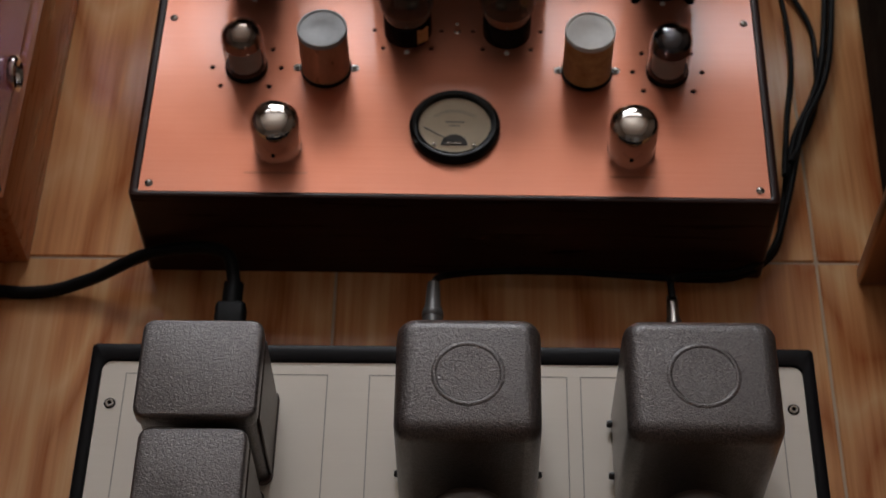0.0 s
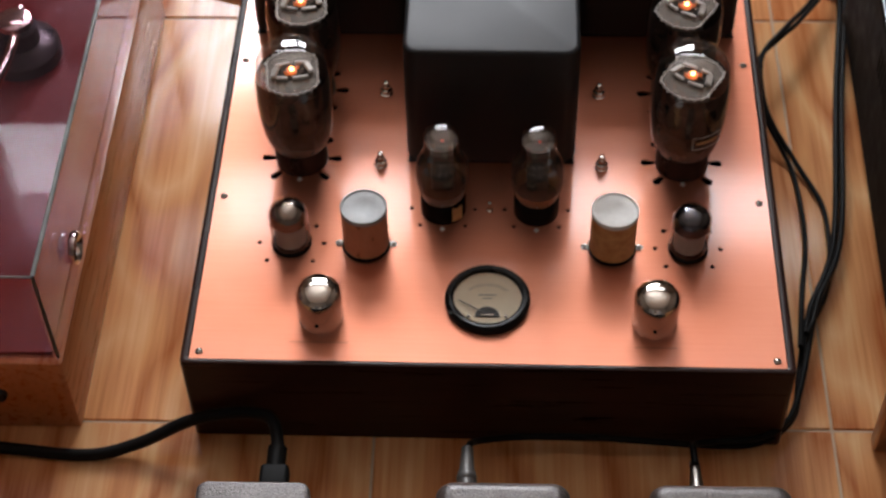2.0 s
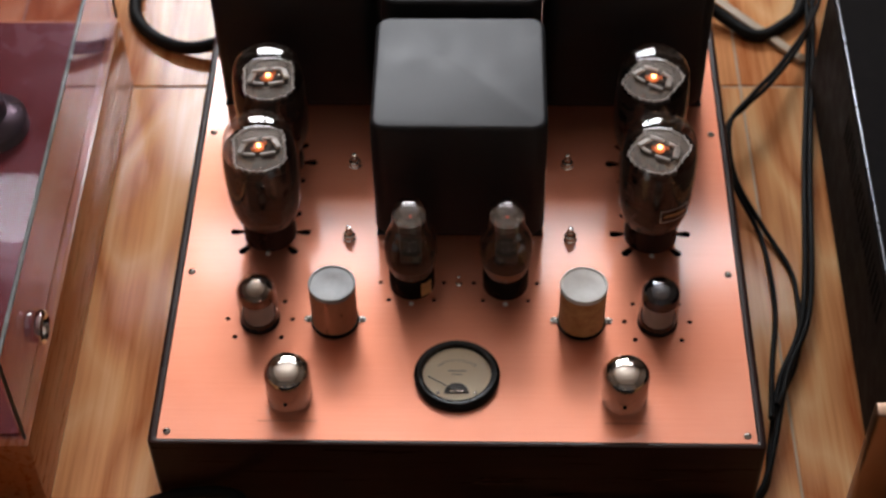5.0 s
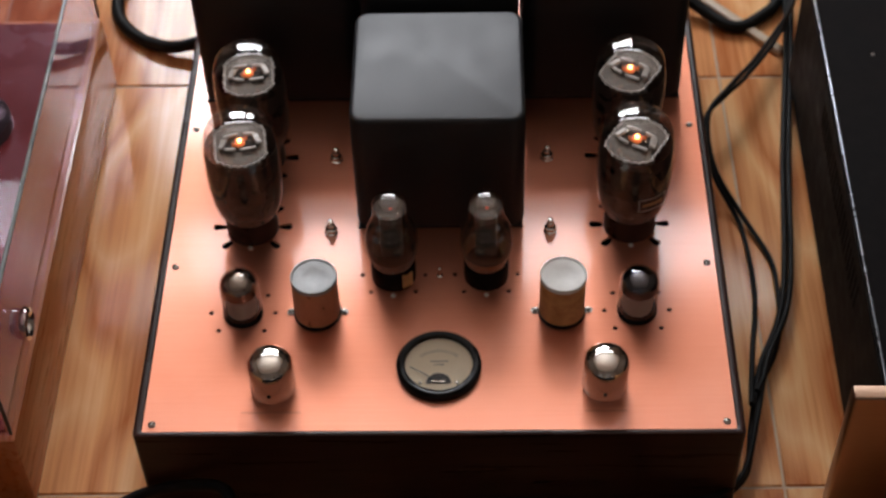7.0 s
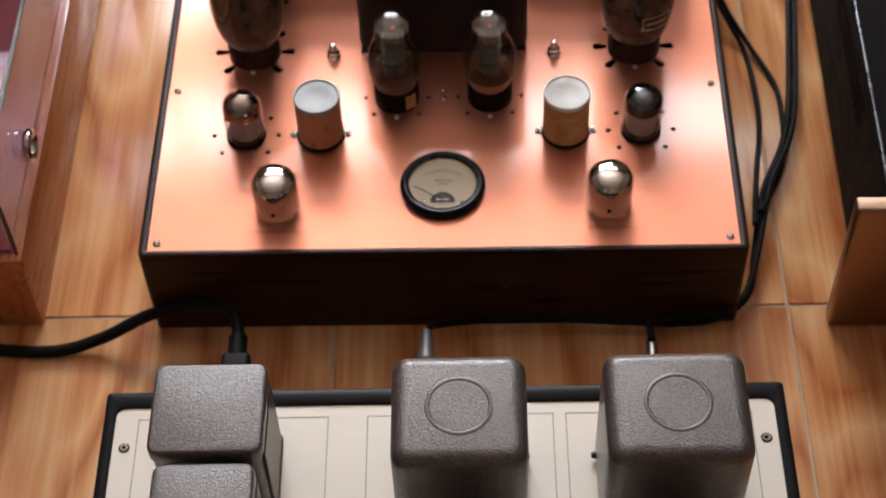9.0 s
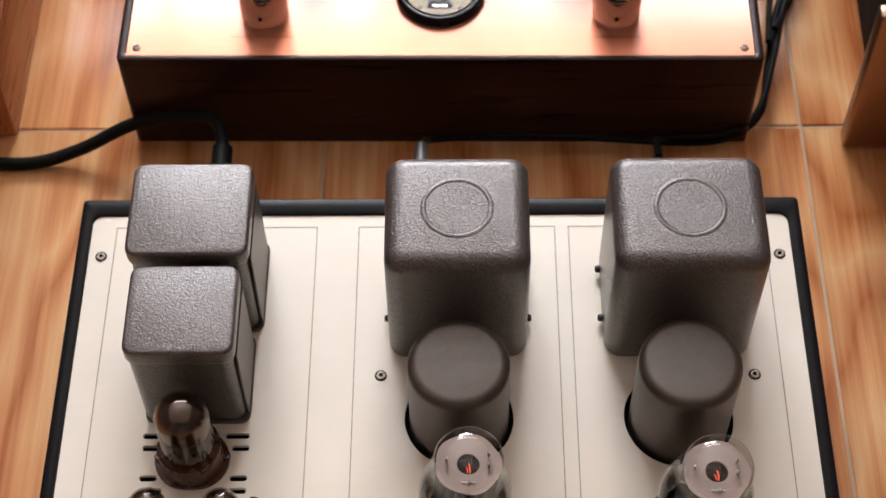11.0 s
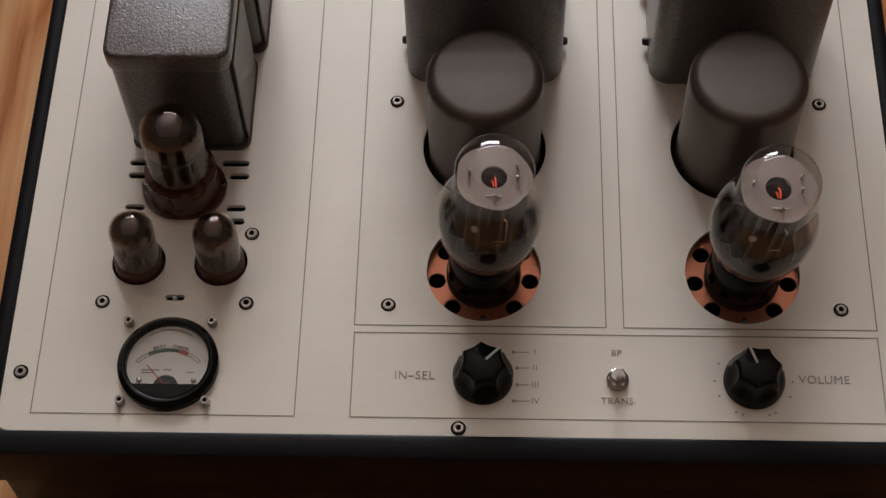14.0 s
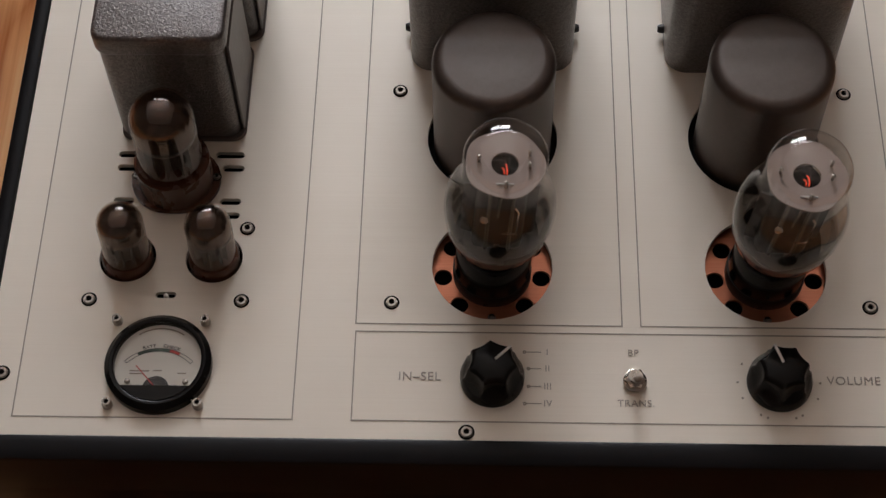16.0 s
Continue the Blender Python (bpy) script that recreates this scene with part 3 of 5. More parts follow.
first = cap_screw(pre, at_pre(-0.1957, 0.2770))
for x, y in ((0.1957, 0.2770), (-0.1957, 0.0491), (0.1957, 0.0491), (-0.0320, 0.1976), (-0.0320, 0.0850), (0.1734, 0.1976), (0.1734, 0.0850),
             (-0.0971, 0.0850), (-0.1633, 0.0850), (-0.0974, 0.1217), (0.0011, 0.0244)):
    again(first, at_pre(x, y), (0, 0, 37 * x * 1000 % 60))
part("pilot_lamp", lathe([(0.0011, -0.004), (0.0011, -0.0004), *dome(0.0011, -0.0004, 0.0008, 3)], 12), "white_paint", pre, at=at_pre(-0.1302, 0.0876))


def square_can(x0, x1, y0, y1, height, material, emboss=None, edge=0.009, upright=0.010, bolts=()):
    """A drawn transformer can with soft edges, and the pressed ring on its lid."""
    cx, cy = (x0 + x1) / 2, (y0 + y1) / 2
    w, d = (x1 - x0) / 2, (y1 - y0) / 2
    bm = bmesh.new()
    n = 6
    levels = [(0.0, 0.0), (0.0, height - edge)] + [(edge * (1 - math.cos(math.pi / 2 * k / n)), height - edge + edge * math.sin(math.pi / 2 * k / n)) for k in range(1, n + 1)]
    rings = []
    for inset, z in levels:
        rr = max(upright - inset * 0.75, 0.0015)
        rings.append([bm.verts.new((x, y, z)) for x, y in round_rect(-w + inset, w - inset, -d + inset, d - inset, rr, 6)])
    for a, b in zip(rings, rings[1:]):
        for k in range(len(a)):
            bm.faces.new((a[k], a[(k + 1) % len(a)], b[(k + 1) % len(b)], b[k]))
    bm.faces.new(rings[0][::-1])
    bm.faces.new(rings[-1])
    can = part("transformer_can", bm, material, pre, at=at_pre(cx, cy), smooth=50)
    if emboss:
        r = emboss
        part("pressed_ring", lathe([(r - 0.0012, 0.0), (r - 0.0006, 0.0005), (r + 0.0006, 0.0005), (r + 0.0016, 0.0)], 48), material, can, at=(0, 0, height))
        part("pressed_disc", lathe([(0, 0.0002), (r - 0.0012, 0.0002), (r - 0.0012, 0)], 48), material, can, at=(0, 0, height))
    for bx, by in bolts:
        b = part("side_bolt", lathe([(0.0, 0.003), (0.0016, 0.003), (0.0022, 0.0015), (0.0022, -0.001)], 12), "black", can, at=(bx * w, by * d, 0.0045), turn=(0, 90 * bx, 0))
    return can


for x0, wide in ((-0.0275, 0.0760), (0.0915, 0.0805)):
    square_can(x0, x0 + wide, 0.2095, 0.2815, 0.0925, "hammer", 0.0176, bolts=((-1, -0.38), (-1, 0.52), (1, -0.38), (1, 0.52)))


def lidded_can(x0, x1, y0, y1, height):
    """A smaller can with a folded lid and a crimped end plate at one side."""
    w, d = (x1 - x0) / 2, (y1 - y0) / 2
    can = part("transformer_can", block(-w + 0.0012, w - 0.0012, -d + 0.0012, d - 0.0012, 0, height - 0.004, 0, 2, 0.006, 5), "hammer", pre, at=at_pre((x0 + x1) / 2, (y0 + y1) / 2))
    part("lid", block(-w, w, -d, d, height - 0.012, height, 0.0022, 3, 0.0065, 5), "hammer", can)
    part("end_plate", block(w - 0.0011, w + 0.0004, -d + 0.0055, d - 0.0055, 0.0003, height - 0.0125, 0.0006, 1), "hammer_smooth", can, "plain grey side plate")
    part("foot_flange", block(-w + 0.001, w + 0.0012, -d - 0.0006, d + 0.0006, 0, 0.0022, 0.0006, 1, 0.006, 4), "hammer_smooth", can)
    return can


lidded_can(-0.1600, -0.1030, 0.1685, 0.2225, 0.0750)
lidded_can(-0.1640, -0.0992, 0.2260, 0.2855, 0.0790)


def round_can(x, y):
    r, h, e = 0.0268, 0.0615, 0.0055
    prof = [(r, -0.010), (r, h - e)] + [(r - e + e * math.cos(math.pi / 2 * k / 6), h - e + e * math.sin(math.pi / 2 * k / 6)) for k in range(1, 7)] + [(r * 0.4, h + 0.0002), (0, h + 0.0003)]
    can = part("round_transformer_can", lathe(prof, 56), "hammer_smooth", pre, at=at_pre(x, y), smooth=60)
    part("gasket", lathe([(r + 0.0002, -0.006), (0.0292, -0.006), (0.0292, -0.003), (r + 0.0002, -0.003)], 48), "hole", can)
    return can


round_can(0.0110, 0.1715)
round_can(0.1298, 0.1715)


# ---- preamplifier tubes ----
def big_triode(x, y, lean_x, lean_y, parent):
    """A shouldered glass triode on a black base, over a drilled copper ring below the panel."""
    ring_holes = [ring_loop(0.0216 * math.cos(radians(a)), 0.0216 * math.sin(radians(a)), 0.0040, 16) for a in (-7, -49, -131, -173, 35, 90, 145)]
    sock = part("tube_socket", plate(ring_loop(0, 0, 0.0285, 48), ring_holes, -0.0072, -0.0058), "dark_copper", parent, "drilled copper socket ring below the panel", at=at_pre(x, y))
    part("socket_screw", lathe([(0, 0.0010), (0.0012, 0.0009), (0.0018, 0.0002), (0.0018, 0)], 12), "steel", sock, at=(0, -0.0222, -0.0058))
    part("wafer", lathe([(0.0172, -0.0058), (0.0172, 0.0), (0.0168, 0.0008), (0, 0.0008)], 32), "black", sock)
    tube = part("vacuum_tube", lathe([(0.0164, -0.001), (0.0166, 0.0030), (0.0164, 0.0190), (0.0156, 0.0212), (0.0, 0.0212)], 36), "bakelite", parent, "shouldered clear glass triode on a black base", at=at_pre(x, y), turn=(lean_y, lean_x, 0))
    prof = [(0.0150, 0.0205), (0.0166, 0.0235), (0.0192, 0.0290), (0.0214, 0.0360), (0.0227, 0.0440), (0.0231, 0.0505), (0.0226, 0.0570), (0.0210, 0.0625),
            (0.0190, 0.0668), (0.0176, 0.0702), (0.0170, 0.0745), (0.0170, 0.0850)] + [(0.0170 * math.cos(t) ** 0.72 if math.cos(t) > 1e-6 else 0, 0.0850 + 0.0120 * math.sin(t)) for t in [math.pi / 2 * k / 10 for k in range(1, 11)]]
    part("glass_bulb", lathe(prof, 48), "clear", tube, "clear glass bulb", smooth=80).visible_shadow = False
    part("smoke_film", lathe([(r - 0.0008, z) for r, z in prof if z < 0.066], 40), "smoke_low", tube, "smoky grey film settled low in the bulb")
    # opaque dark ring added to block the view into the bulb's foot
    part("soot_ring", lathe([(r - 0.0016, z) for r, z in prof if z < 0.036], 40), "inner_dark", tube, "opaque dark ring added to close the foot of the bulb")
    lobes = [(0.0160 + 0.0004 * math.cos(5 * t), t) for t in [2 * math.pi * k / 48 for k in range(48)]]
    part("mica_disc", plate([(q * math.cos(t), q * math.sin(t)) for q, t in lobes], [ring_loop(0, 0, 0.0055, 28)], 0.0803, 0.0810), "mica_clear", tube, "round mica spacer with a centre hole")
    part("anode", block(-0.0105, 0.0105, -0.0058, 0.0058, 0.0240, 0.0720, 0.003, 3), "plate_dark", tube)
    for sx in (-1, 1):
        part("anode_rib", block(-0.0007, 0.0007, -0.0009, 0.0009, 0.026, 0.071, 0.0003, 1), "anode", tube, at=(sx * 0.0048, -0.0064, 0))
        part("side_fin", block(-0.0026, 0.0026, -0.0005, 0.0005, 0.030, 0.066, 0.0003, 1), "plate_dark", tube, at=(sx * 0.0128, 0, 0), turn=(0, 0, sx * 18))
    # black disc painted as the shade in the mica's centre hole
    part("top_bar", lathe([(0, 0.0784), (0.0060, 0.0784), (0.0060, 0.0772)], 24), "hole", tube)
    part("cross_wire", sweep([(-0.0046, 0.0022, 0.0797), (0.0002, 0.0024, 0.0797), (0.0004, -0.0040, 0.0797)], 0.00016, 5, 2), "anode", tube)
    part("cross_wire", sweep([(0.0018, 0.0040, 0.0797), (0.0020, -0.0010, 0.0797), (0.0050, -0.0014, 0.0797)], 0.00016, 5, 2), "anode", tube)
    part("front_stay", sweep([(0.0004, -0.0120, 0.0800), (-0.0010, -0.0105, 0.0700), (-0.0012, -0.0095, 0.0560)], 0.0005, 6, 3), "anode", tube)
    part("spring_bar", block(-0.0034, 0.0034, -0.0003, 0.0003, 0.0812, 0.0817), "mica", tube, at=(0.0, -0.0098, 0))
    part("getter_tab", block(-0.0014, 0.0014, -0.0003, 0.0003, -0.0026, 0.0026, 0.0002, 1), "satin", tube, at=(-0.0010, -0.0150, 0.0420), turn=(10, 0, 0))
    part("getter_tab", lathe([(0, 0.0006), (0.0016, 0.0004), (0.0018, 0)], 12), "satin", tube, at=(-0.0068, -0.0110, 0.0560), turn=(60, 0, -20))
    for sx, sy in ((-0.0105, 0.0012), (0.0098, 0.0048), (0.0098, -0.0012), (0.0003, -0.0108)):
        part("support_rod", lathe([(0.0006, 0.0775), (0.0006, 0.0835), (0.0010, 0.0838), (0.0, 0.0845)], 8), "steel", tube, at=(sx, sy, 0))
    part("filament", sweep([(0.0004, 0.0014, 0.0788), (0.0006, -0.0006, 0.0806), (0.0008, -0.0024, 0.0806), (0.0010, -0.0036, 0.0788)], 0.00028, 6, 4), "red_glow", tube)
    part("filament", sweep([(-0.0010, -0.0006, 0.0788), (-0.0004, -0.0020, 0.0800), (-0.0002, -0.0034, 0.0788)], 0.00022, 6, 4), "red_glow", tube)
    part("getter_wire", sweep([(0.0052, -0.0100, 0.0640), (0.0070, -0.0105, 0.0610), (0.0068, -0.0108, 0.0600), (0.0066, -0.0118, 0.0480), (0.0064, -0.0118, 0.0476), (0.0010, -0.0122, 0.0478)], 0.00042, 6, 2), "satin", tube)
    return tube


def small_tube(parent, at, r, height, base, glass_mat="smoke", ring_label="", lean=(0, 0), collar="brown_base", tip=True, base_r=None):
    """A pencil-like glass tube with a silvered top and its collar."""
    br = base_r or r * 1.12
    tube = part("vacuum_tube", lathe([(br, -0.004), (br, base), (br * 0.93, base + 0.0012), (0, base + 0.0012)], 28), collar, parent, ring_label, at=at, turn=(lean[0], lean[1], 0))
    prof = [(r, base - 0.001), (r, height - r * 0.95)] + dome(r, height - r * 0.95, r * 0.95, 8)[1:]
    part("glass_bulb", lathe(prof, 32), glass_mat, tube, "smoky glass envelope", smooth=80).visible_shadow = False
    inner = [(rr * 0.94, z - 0.0006) for rr, z in prof if z > height - r * 1.25]
    inner = [(r * 0.94, height - r * 1.55)] + inner
    part("getter_mirror", lathe(inner, 28), "getter_film", tube, "smoky silver getter film under the top")
    rim_z = height - r * 1.55
    part("getter_rim", lathe([(r * 0.93, rim_z - 0.0012), (r * 0.955, rim_z), (r * 0.93, rim_z + 0.0016)], 28), "plate_dark", tube)
    part("getter_splash", lathe([(r * 0.93, base + 0.001), (r * 0.94, rim_z - 0.0014)], 28), "getter_splash", tube, "thin streaky grey film inside the glass")
    part("getter_cup", lathe([(r * 0.18, rim_z + 0.001), (r * 0.36, rim_z + 0.002), (r * 0.36, rim_z + 0.003), (r * 0.2, rim_z + 0.0032)], 12), "plate_dark", tube, at=(0, -r * 0.30, 0))
    part("anode", lathe([(0, base), (r * 0.52, base + 0.001), (r * 0.52, rim_z - r * 0.30), (0, rim_z - r * 0.30)], 8), "plate_dark", tube)
    for k in range(5):
        ang = -150 + 30 * k + 7 * (k % 2)
        part("anode_fin", block(r * 0.54, r * 0.82, -0.00025, 0.00025, base + 0.001, rim_z - r * (0.22 + 0.10 * (k % 3)), 0.0001, 1), "plate_dark", tube, turn=(0, 0, ang))
    part("mica_disc", lathe([(0, rim_z - r * 0.18), (r * 0.88, rim_z - r * 0.18), (r * 0.88, rim_z - r * 0.13), (0, rim_z - r * 0.13)], 20), "mica_clear", tube)
    part("heater", lathe([(0, base + 0.0012), (r * 0.35, base + 0.0013), (r * 0.35, base + 0.0018), (0, base + 0.002)], 12), "red_dim", tube)
    if tip:
        part("exhaust_tip", lathe([(r * 0.14, height - 0.0006), (r * 0.09, height + 0.0006), (0, height + 0.0012)], 10), glass_mat, tube)
    return tube



big_triode(0.0113, 0.1037, 3.0, 0.0, pre)
big_triode(0.1302, 0.1037, 2.6, 3.0, pre)
rect = small_tube(pre, at_pre(-0.1313, 0.1460), 0.0143, 0.0598, 0.0172, "amber", "tall smoky glass tube on a brown base", (-2.0, 0.5), "brown_base", False, 0.0168)
part("base_flange", plate(slot_loop(0, 0, 0.0400, 0.0345, 14), [], 0.0, 0.0022), "brown_base", rect)
for sx in (-1, 1):
    cap_screw(pre, (-0.1313 + sx * 0.0182, 0.1475 - PY, PZ + 0.0022), 0.0017)
small_tube(pre, at_pre(-0.1490, 0.1064), 0.0101, 0.0376, 0.004, "amber", "miniature smoky glass tube sunk in the panel", (0, 3.0), "brown_base")
small_tube(pre, at_pre(-0.1108, 0.1064), 0.0101, 0.0368, 0.004, "amber", "miniature smoky glass tube sunk in the panel", (0, 1.5), "brown_base")


# ---- preamplifier meter, knobs, switch, writing ----
def flat_bar(x0, x1, y0, y1, z, thick=0.0001):
    return block(x0, x1, y0, y1, z, z + thick)


def arc_band(r0, r1, a0, a1, z, seg=14, thick=0.0001):
    bm = bmesh.new()
    cols = []
    for k in range(seg + 1):
        a = radians(a0 + (a1 - a0) * k / seg)
        cols.append([bm.verts.new((r * math.cos(a), r * math.sin(a), zz)) for r in (r0, r1) for zz in (z, z + thick)])
    for p, q in zip(cols, cols[1:]):
        for i, j in ((0, 1), (1, 3), (3, 2), (2, 0)):
            bm.faces.new((p[i], p[j], q[j], q[i]))
    return bm


def round_meter(parent, at, r, aged):
    """A round panel meter: black rim, dial behind glass, needle and black cover over its pivot."""
    dial_mat = "dial_old" if aged else "dial"
    h = 0.0060
    face_r = r * (0.80 if aged else 0.82)
    met = part("panel_meter", lathe([(face_r, h - 0.0040), (face_r, h - 0.0004), (face_r + 0.0006, h), (r - 0.0022, h), (r, h - 0.0022), (r, 0.0)], 64), "bakelite", parent, "round meter with a black rim", at=at)
    dial = part("dial", lathe([(0, 0.0014), (face_r, 0.0014), (face_r, 0.0011)], 48), dial_mat, met, "pale dial with a scale", at=(0, 0, h - 0.0050))
    glassy = part("meter_glass", lathe([(0, h - 0.0009), (face_r + 0.0003, h - 0.0009)], 48), "pane", met)
    glassy.visible_shadow = False
    pivot = -face_r * (0.62 if aged else 0.63)
    cover_y = -face_r * 0.63
    # black cover over the lower part of the face
    bm = bmesh.new()
    a0 = math.asin(cover_y / face_r)
    arc = [(face_r * 0.995 * math.cos(a), face_r * 0.995 * math.sin(a)) for a in [(-math.pi - a0) + (a0 * 2 + math.pi) * k / 14 for k in range(15)]]
    if not aged:
        top = [bm.verts.new((x, y, h - 0.0002)) for x, y in arc]
        low = [bm.verts.new((x, y, h - 0.0030)) for x, y in arc]
        bm.faces.new(top)
        for k in range(len(arc)):
            bm.faces.new((low[k], low[(k + 1) % len(arc)], top[(k + 1) % len(arc)], top[k]))
        part("pivot_cover", bm, "bakelite", met)
    else:
        bm.free()
    hub_r = face_r * (0.36 if aged else 0.30)
    part("pivot_disc", arc_band(0.0, hub_r, 0, 180, 0.0016, 16, 0.0006), "ink", dial, at=(0, pivot - (0.001 if aged else 0), 0))
    part("pivot_bridge", block(-hub_r * 0.55, hub_r * 0.55, -0.0006, 0.0012, 0.0023, 0.0028, 0.0002, 1), "satin", dial, at=(0, pivot, 0))
    angle = 148 if aged else 132
    length = face_r * (0.98 if aged else 0.72)
    needle = part("needle", block(-0.00022 if not aged else -0.0003, 0.00022 if not aged else 0.0003, 0, length, 0.0029, 0.0032), "ink" if aged else "red_ink", dial, at=(0, pivot, 0), turn=(0, 0, angle - 90))
    return met, dial, face_r, pivot


met, dial, fr_, pv = round_meter(pre, at_pre(-0.1293, 0.0530), 0.0226, False)
CY = pv - 0.0012
R_ = fr_ * 1.05
for a0, a1, mat in ((64, 47, "dial"), (118, 77, "green_ink"), (77, 64, "red_ink")):
    if mat != "dial":
        part("scale_band", arc_band(R_ - 0.0006, R_ + 0.0006, a0, a1, 0.0015), mat, dial, at=(0, CY, 0))
part("scale_line", arc_band(R_ + 0.0006, R_ + 0.0008, 136, 44, 0.0015, 24), "ink", dial, at=(0, CY, 0))
part("scale_line", arc_band(R_ - 0.0008, R_ - 0.0006, 136, 44, 0.0015, 24), "ink", dial, at=(0, CY, 0))
for a in (136, 44):
    part("scale_end", block(-0.0001, 0.0001, R_ - 0.0008, R_ + 0.0008, 0.0015, 0.0016), "ink", dial, at=(0, CY, 0), turn=(0, 0, a - 90))
lettering("meter_word", "BATT", 0.0022, "ink", dial, (-0.0046, CY + R_ + 0.0012, 0.0016), (0, 0, 12))
lettering("meter_word", "CHECK", 0.0022, "ink", dial, (0.0050, CY + R_ + 0.0011, 0.0016), (0, 0, -14))
part("print_bar", arc_band(fr_ * 0.885, fr_ * 0.92, 125, 55, 0.0015), "groove", dial)
for x0, x1, y in ((-0.0118, -0.0035, -0.0034), (-0.0116, -0.0062, -0.0047), (-0.0018, 0.0018, -0.0032), (0.0085, 0.0122, -0.0044), (-0.0130, -0.0080, -0.0108), (0.0080, 0.0128, -0.0108)):
    part("print_bar", flat_bar(x0, x1, y - 0.0003, y + 0.0003, 0.0015), "groove", dial)
for sx in (-1, 1):
    part("dial_screw", lathe([(0, 0.0012), (0.0009, 0.0010), (0.0013, 0.0002), (0.0013, 0)], 12), "steel", dial, at=(sx * 0.0122, -0.0084, 0.0015))
for x, y in ((-0.1494, 0.0741), (-0.1116, 0.0742), (-0.1490, 0.0346), (-0.1111, 0.0348)):
    cap_screw(pre, at_pre(x, y, 0.0), 0.0022, proud=0.0042)


def pointer_knob(parent, at, turn):
    """A fluted black bakelite knob with a white pointer line."""
    bm = bmesh.new()
    seg, levels = 96, [(0.0, 1.0, 0.0), (0.0, 1.0, 0.003), (0.6, 0.97, 0.0065), (1.0, 0.86, 0.0095), (1.0, 0.82, 0.0140), (0.9, 0.76, 0.0156), (0.5, 0.60, 0.0162)]
    rings = []
    for flute, scale, z in levels:
        ring = []
        for k in range(seg):
            a = 2 * math.pi * k / seg
            cut = abs(math.sin(3.5 * a)) ** 0.7
            ring.append(bm.verts.new((0.0135 * scale * (1 - 0.19 * flute * cut) * math.cos(a + math.pi / 2), 0.0135 * scale * (1 - 0.19 * flute * cut) * math.sin(a + math.pi / 2), z)))
        rings.append(ring)
    for a, b in zip(rings, rings[1:]):
        for k in range(seg):
            bm.faces.new((a[k], a[(k + 1) % seg], b[(k + 1) % seg], b[k]))
    bm.faces.new(rings[-1])
    bm.faces.new(rings[0][::-1])
    kn = part("knob", bm, "bakelite", parent, "fluted black bakelite knob with a white pointer line", at=at, turn=(0, 0, turn), smooth=50)
    part("pointer_line", block(-0.0006, 0.0006, 0.0015, 0.0106, 0.0160, 0.0165, 0.0002, 1), "white_paint", kn, "white pointer line")
    return kn


pointer_knob(pre, at_pre(0.0116, 0.0492), -46)
pointer_knob(pre, at_pre(0.1315, 0.0488), 20)
sw = part("toggle_switch", lathe([(0.0044, 0), (0.0050, 0.0008), (0.0050, 0.0016), (0.0040, 0.0020), (0.0040, 0.0042), (0.0030, 0.0046), (0.0030, 0.0060), (0.0, 0.0060)], 24), "steel", pre, "small chrome toggle switch", at=at_pre(0.0713, 0.0483))
part("hex_nut", lathe([(0.0046, 0.0017), (0.0046, 0.0040), (0.0036, 0.0044)], 6), "satin", sw)
part("lever", lathe([(0.0011, 0.004), (0.0012, 0.009), (0.0017, 0.0130), (0.0016, 0.0145), (0, 0.0152)], 14), "steel", sw, turn=(20, 0, 0))
LZ = PZ + 0.00022
for words, x, y, size in (("IN–SEL", -0.0190, 0.0496, 0.0056), ("I", 0.0348, 0.0618, 0.0040), ("II", 0.0348, 0.0540, 0.0040), ("III", 0.0348, 0.0457, 0.0040), ("IV", 0.0348, 0.0378, 0.0040),
                          ("BP", 0.0711, 0.0618, 0.0042), ("TRANS.", 0.0715, 0.0383, 0.0043), ("VOLUME", 0.1627, 0.0498, 0.0054)):
    lettering("engraved_word", words, size, "engraving", pre, (x, y - PY, LZ), stretch=1.0)
for y, x0 in ((0.0618, 0.0252), (0.0540, 0.0268), (0.0457, 0.0268), (0.0378, 0.0252)):
    part("index_line", flat_bar(x0, 0.0322, y - PY - 0.0002, y - PY + 0.0002, PZ + 0.00008), "groove", pre)
    part("index_dot", lathe([(0.0003, 0), (0.0003, 0.0002), (0.0008, 0.0002), (0.0008, 0)], 12), "groove", pre, at=at_pre(x0, y))
for a in (-110, -60, -25, 0, 180, 205, 240, 290, 150):
    part("index_dot", lathe([(0, 0.0002), (0.0005, 0.0002), (0.0005, 0)], 10), "groove", pre, at=at_pre(0.1315 + 0.0172 * math.cos(radians(a)), 0.0488 + 0.0172 * math.sin(radians(a))))


# ---- copper-plated power amplifier ----
QZ = 0.0828
amp = thing("tube_power_amplifier", (-0.0006, 0.4321, 0), "copper-topped tube power amplifier in a dark mahogany case", "amplifier", rz=-0.43)
AB = 0.452
sides = plate(round_rect(-0.2030, 0.2030, -0.0103, AB, 0.004), [round_rect(-0.1972, 0.1972, -0.0060, AB - 0.006, 0.002)], 0.0, QZ + 0.0008)
te = [e for e in sides.edges if all(v.co.z > QZ for v in e.verts) and len(e.link_faces) == 2 and e.calc_face_angle() > 1.0]
bmesh.ops.bevel(sides, geom=te, offset=0.0015, segments=2, profile=0.5, affect="EDGES")
part("wooden_case", sides, "mahogany", amp, "dark mahogany case side")
MINI = [(-0.138, 0.0955), (0.138, 0.0955)]
OCT = [(-0.033, 0.1297), (0.033, 0.1297)]
KT = [(-0.138, 0.177), (0.138, 0.177), (-0.138, 0.248), (0.138, 0.248)]


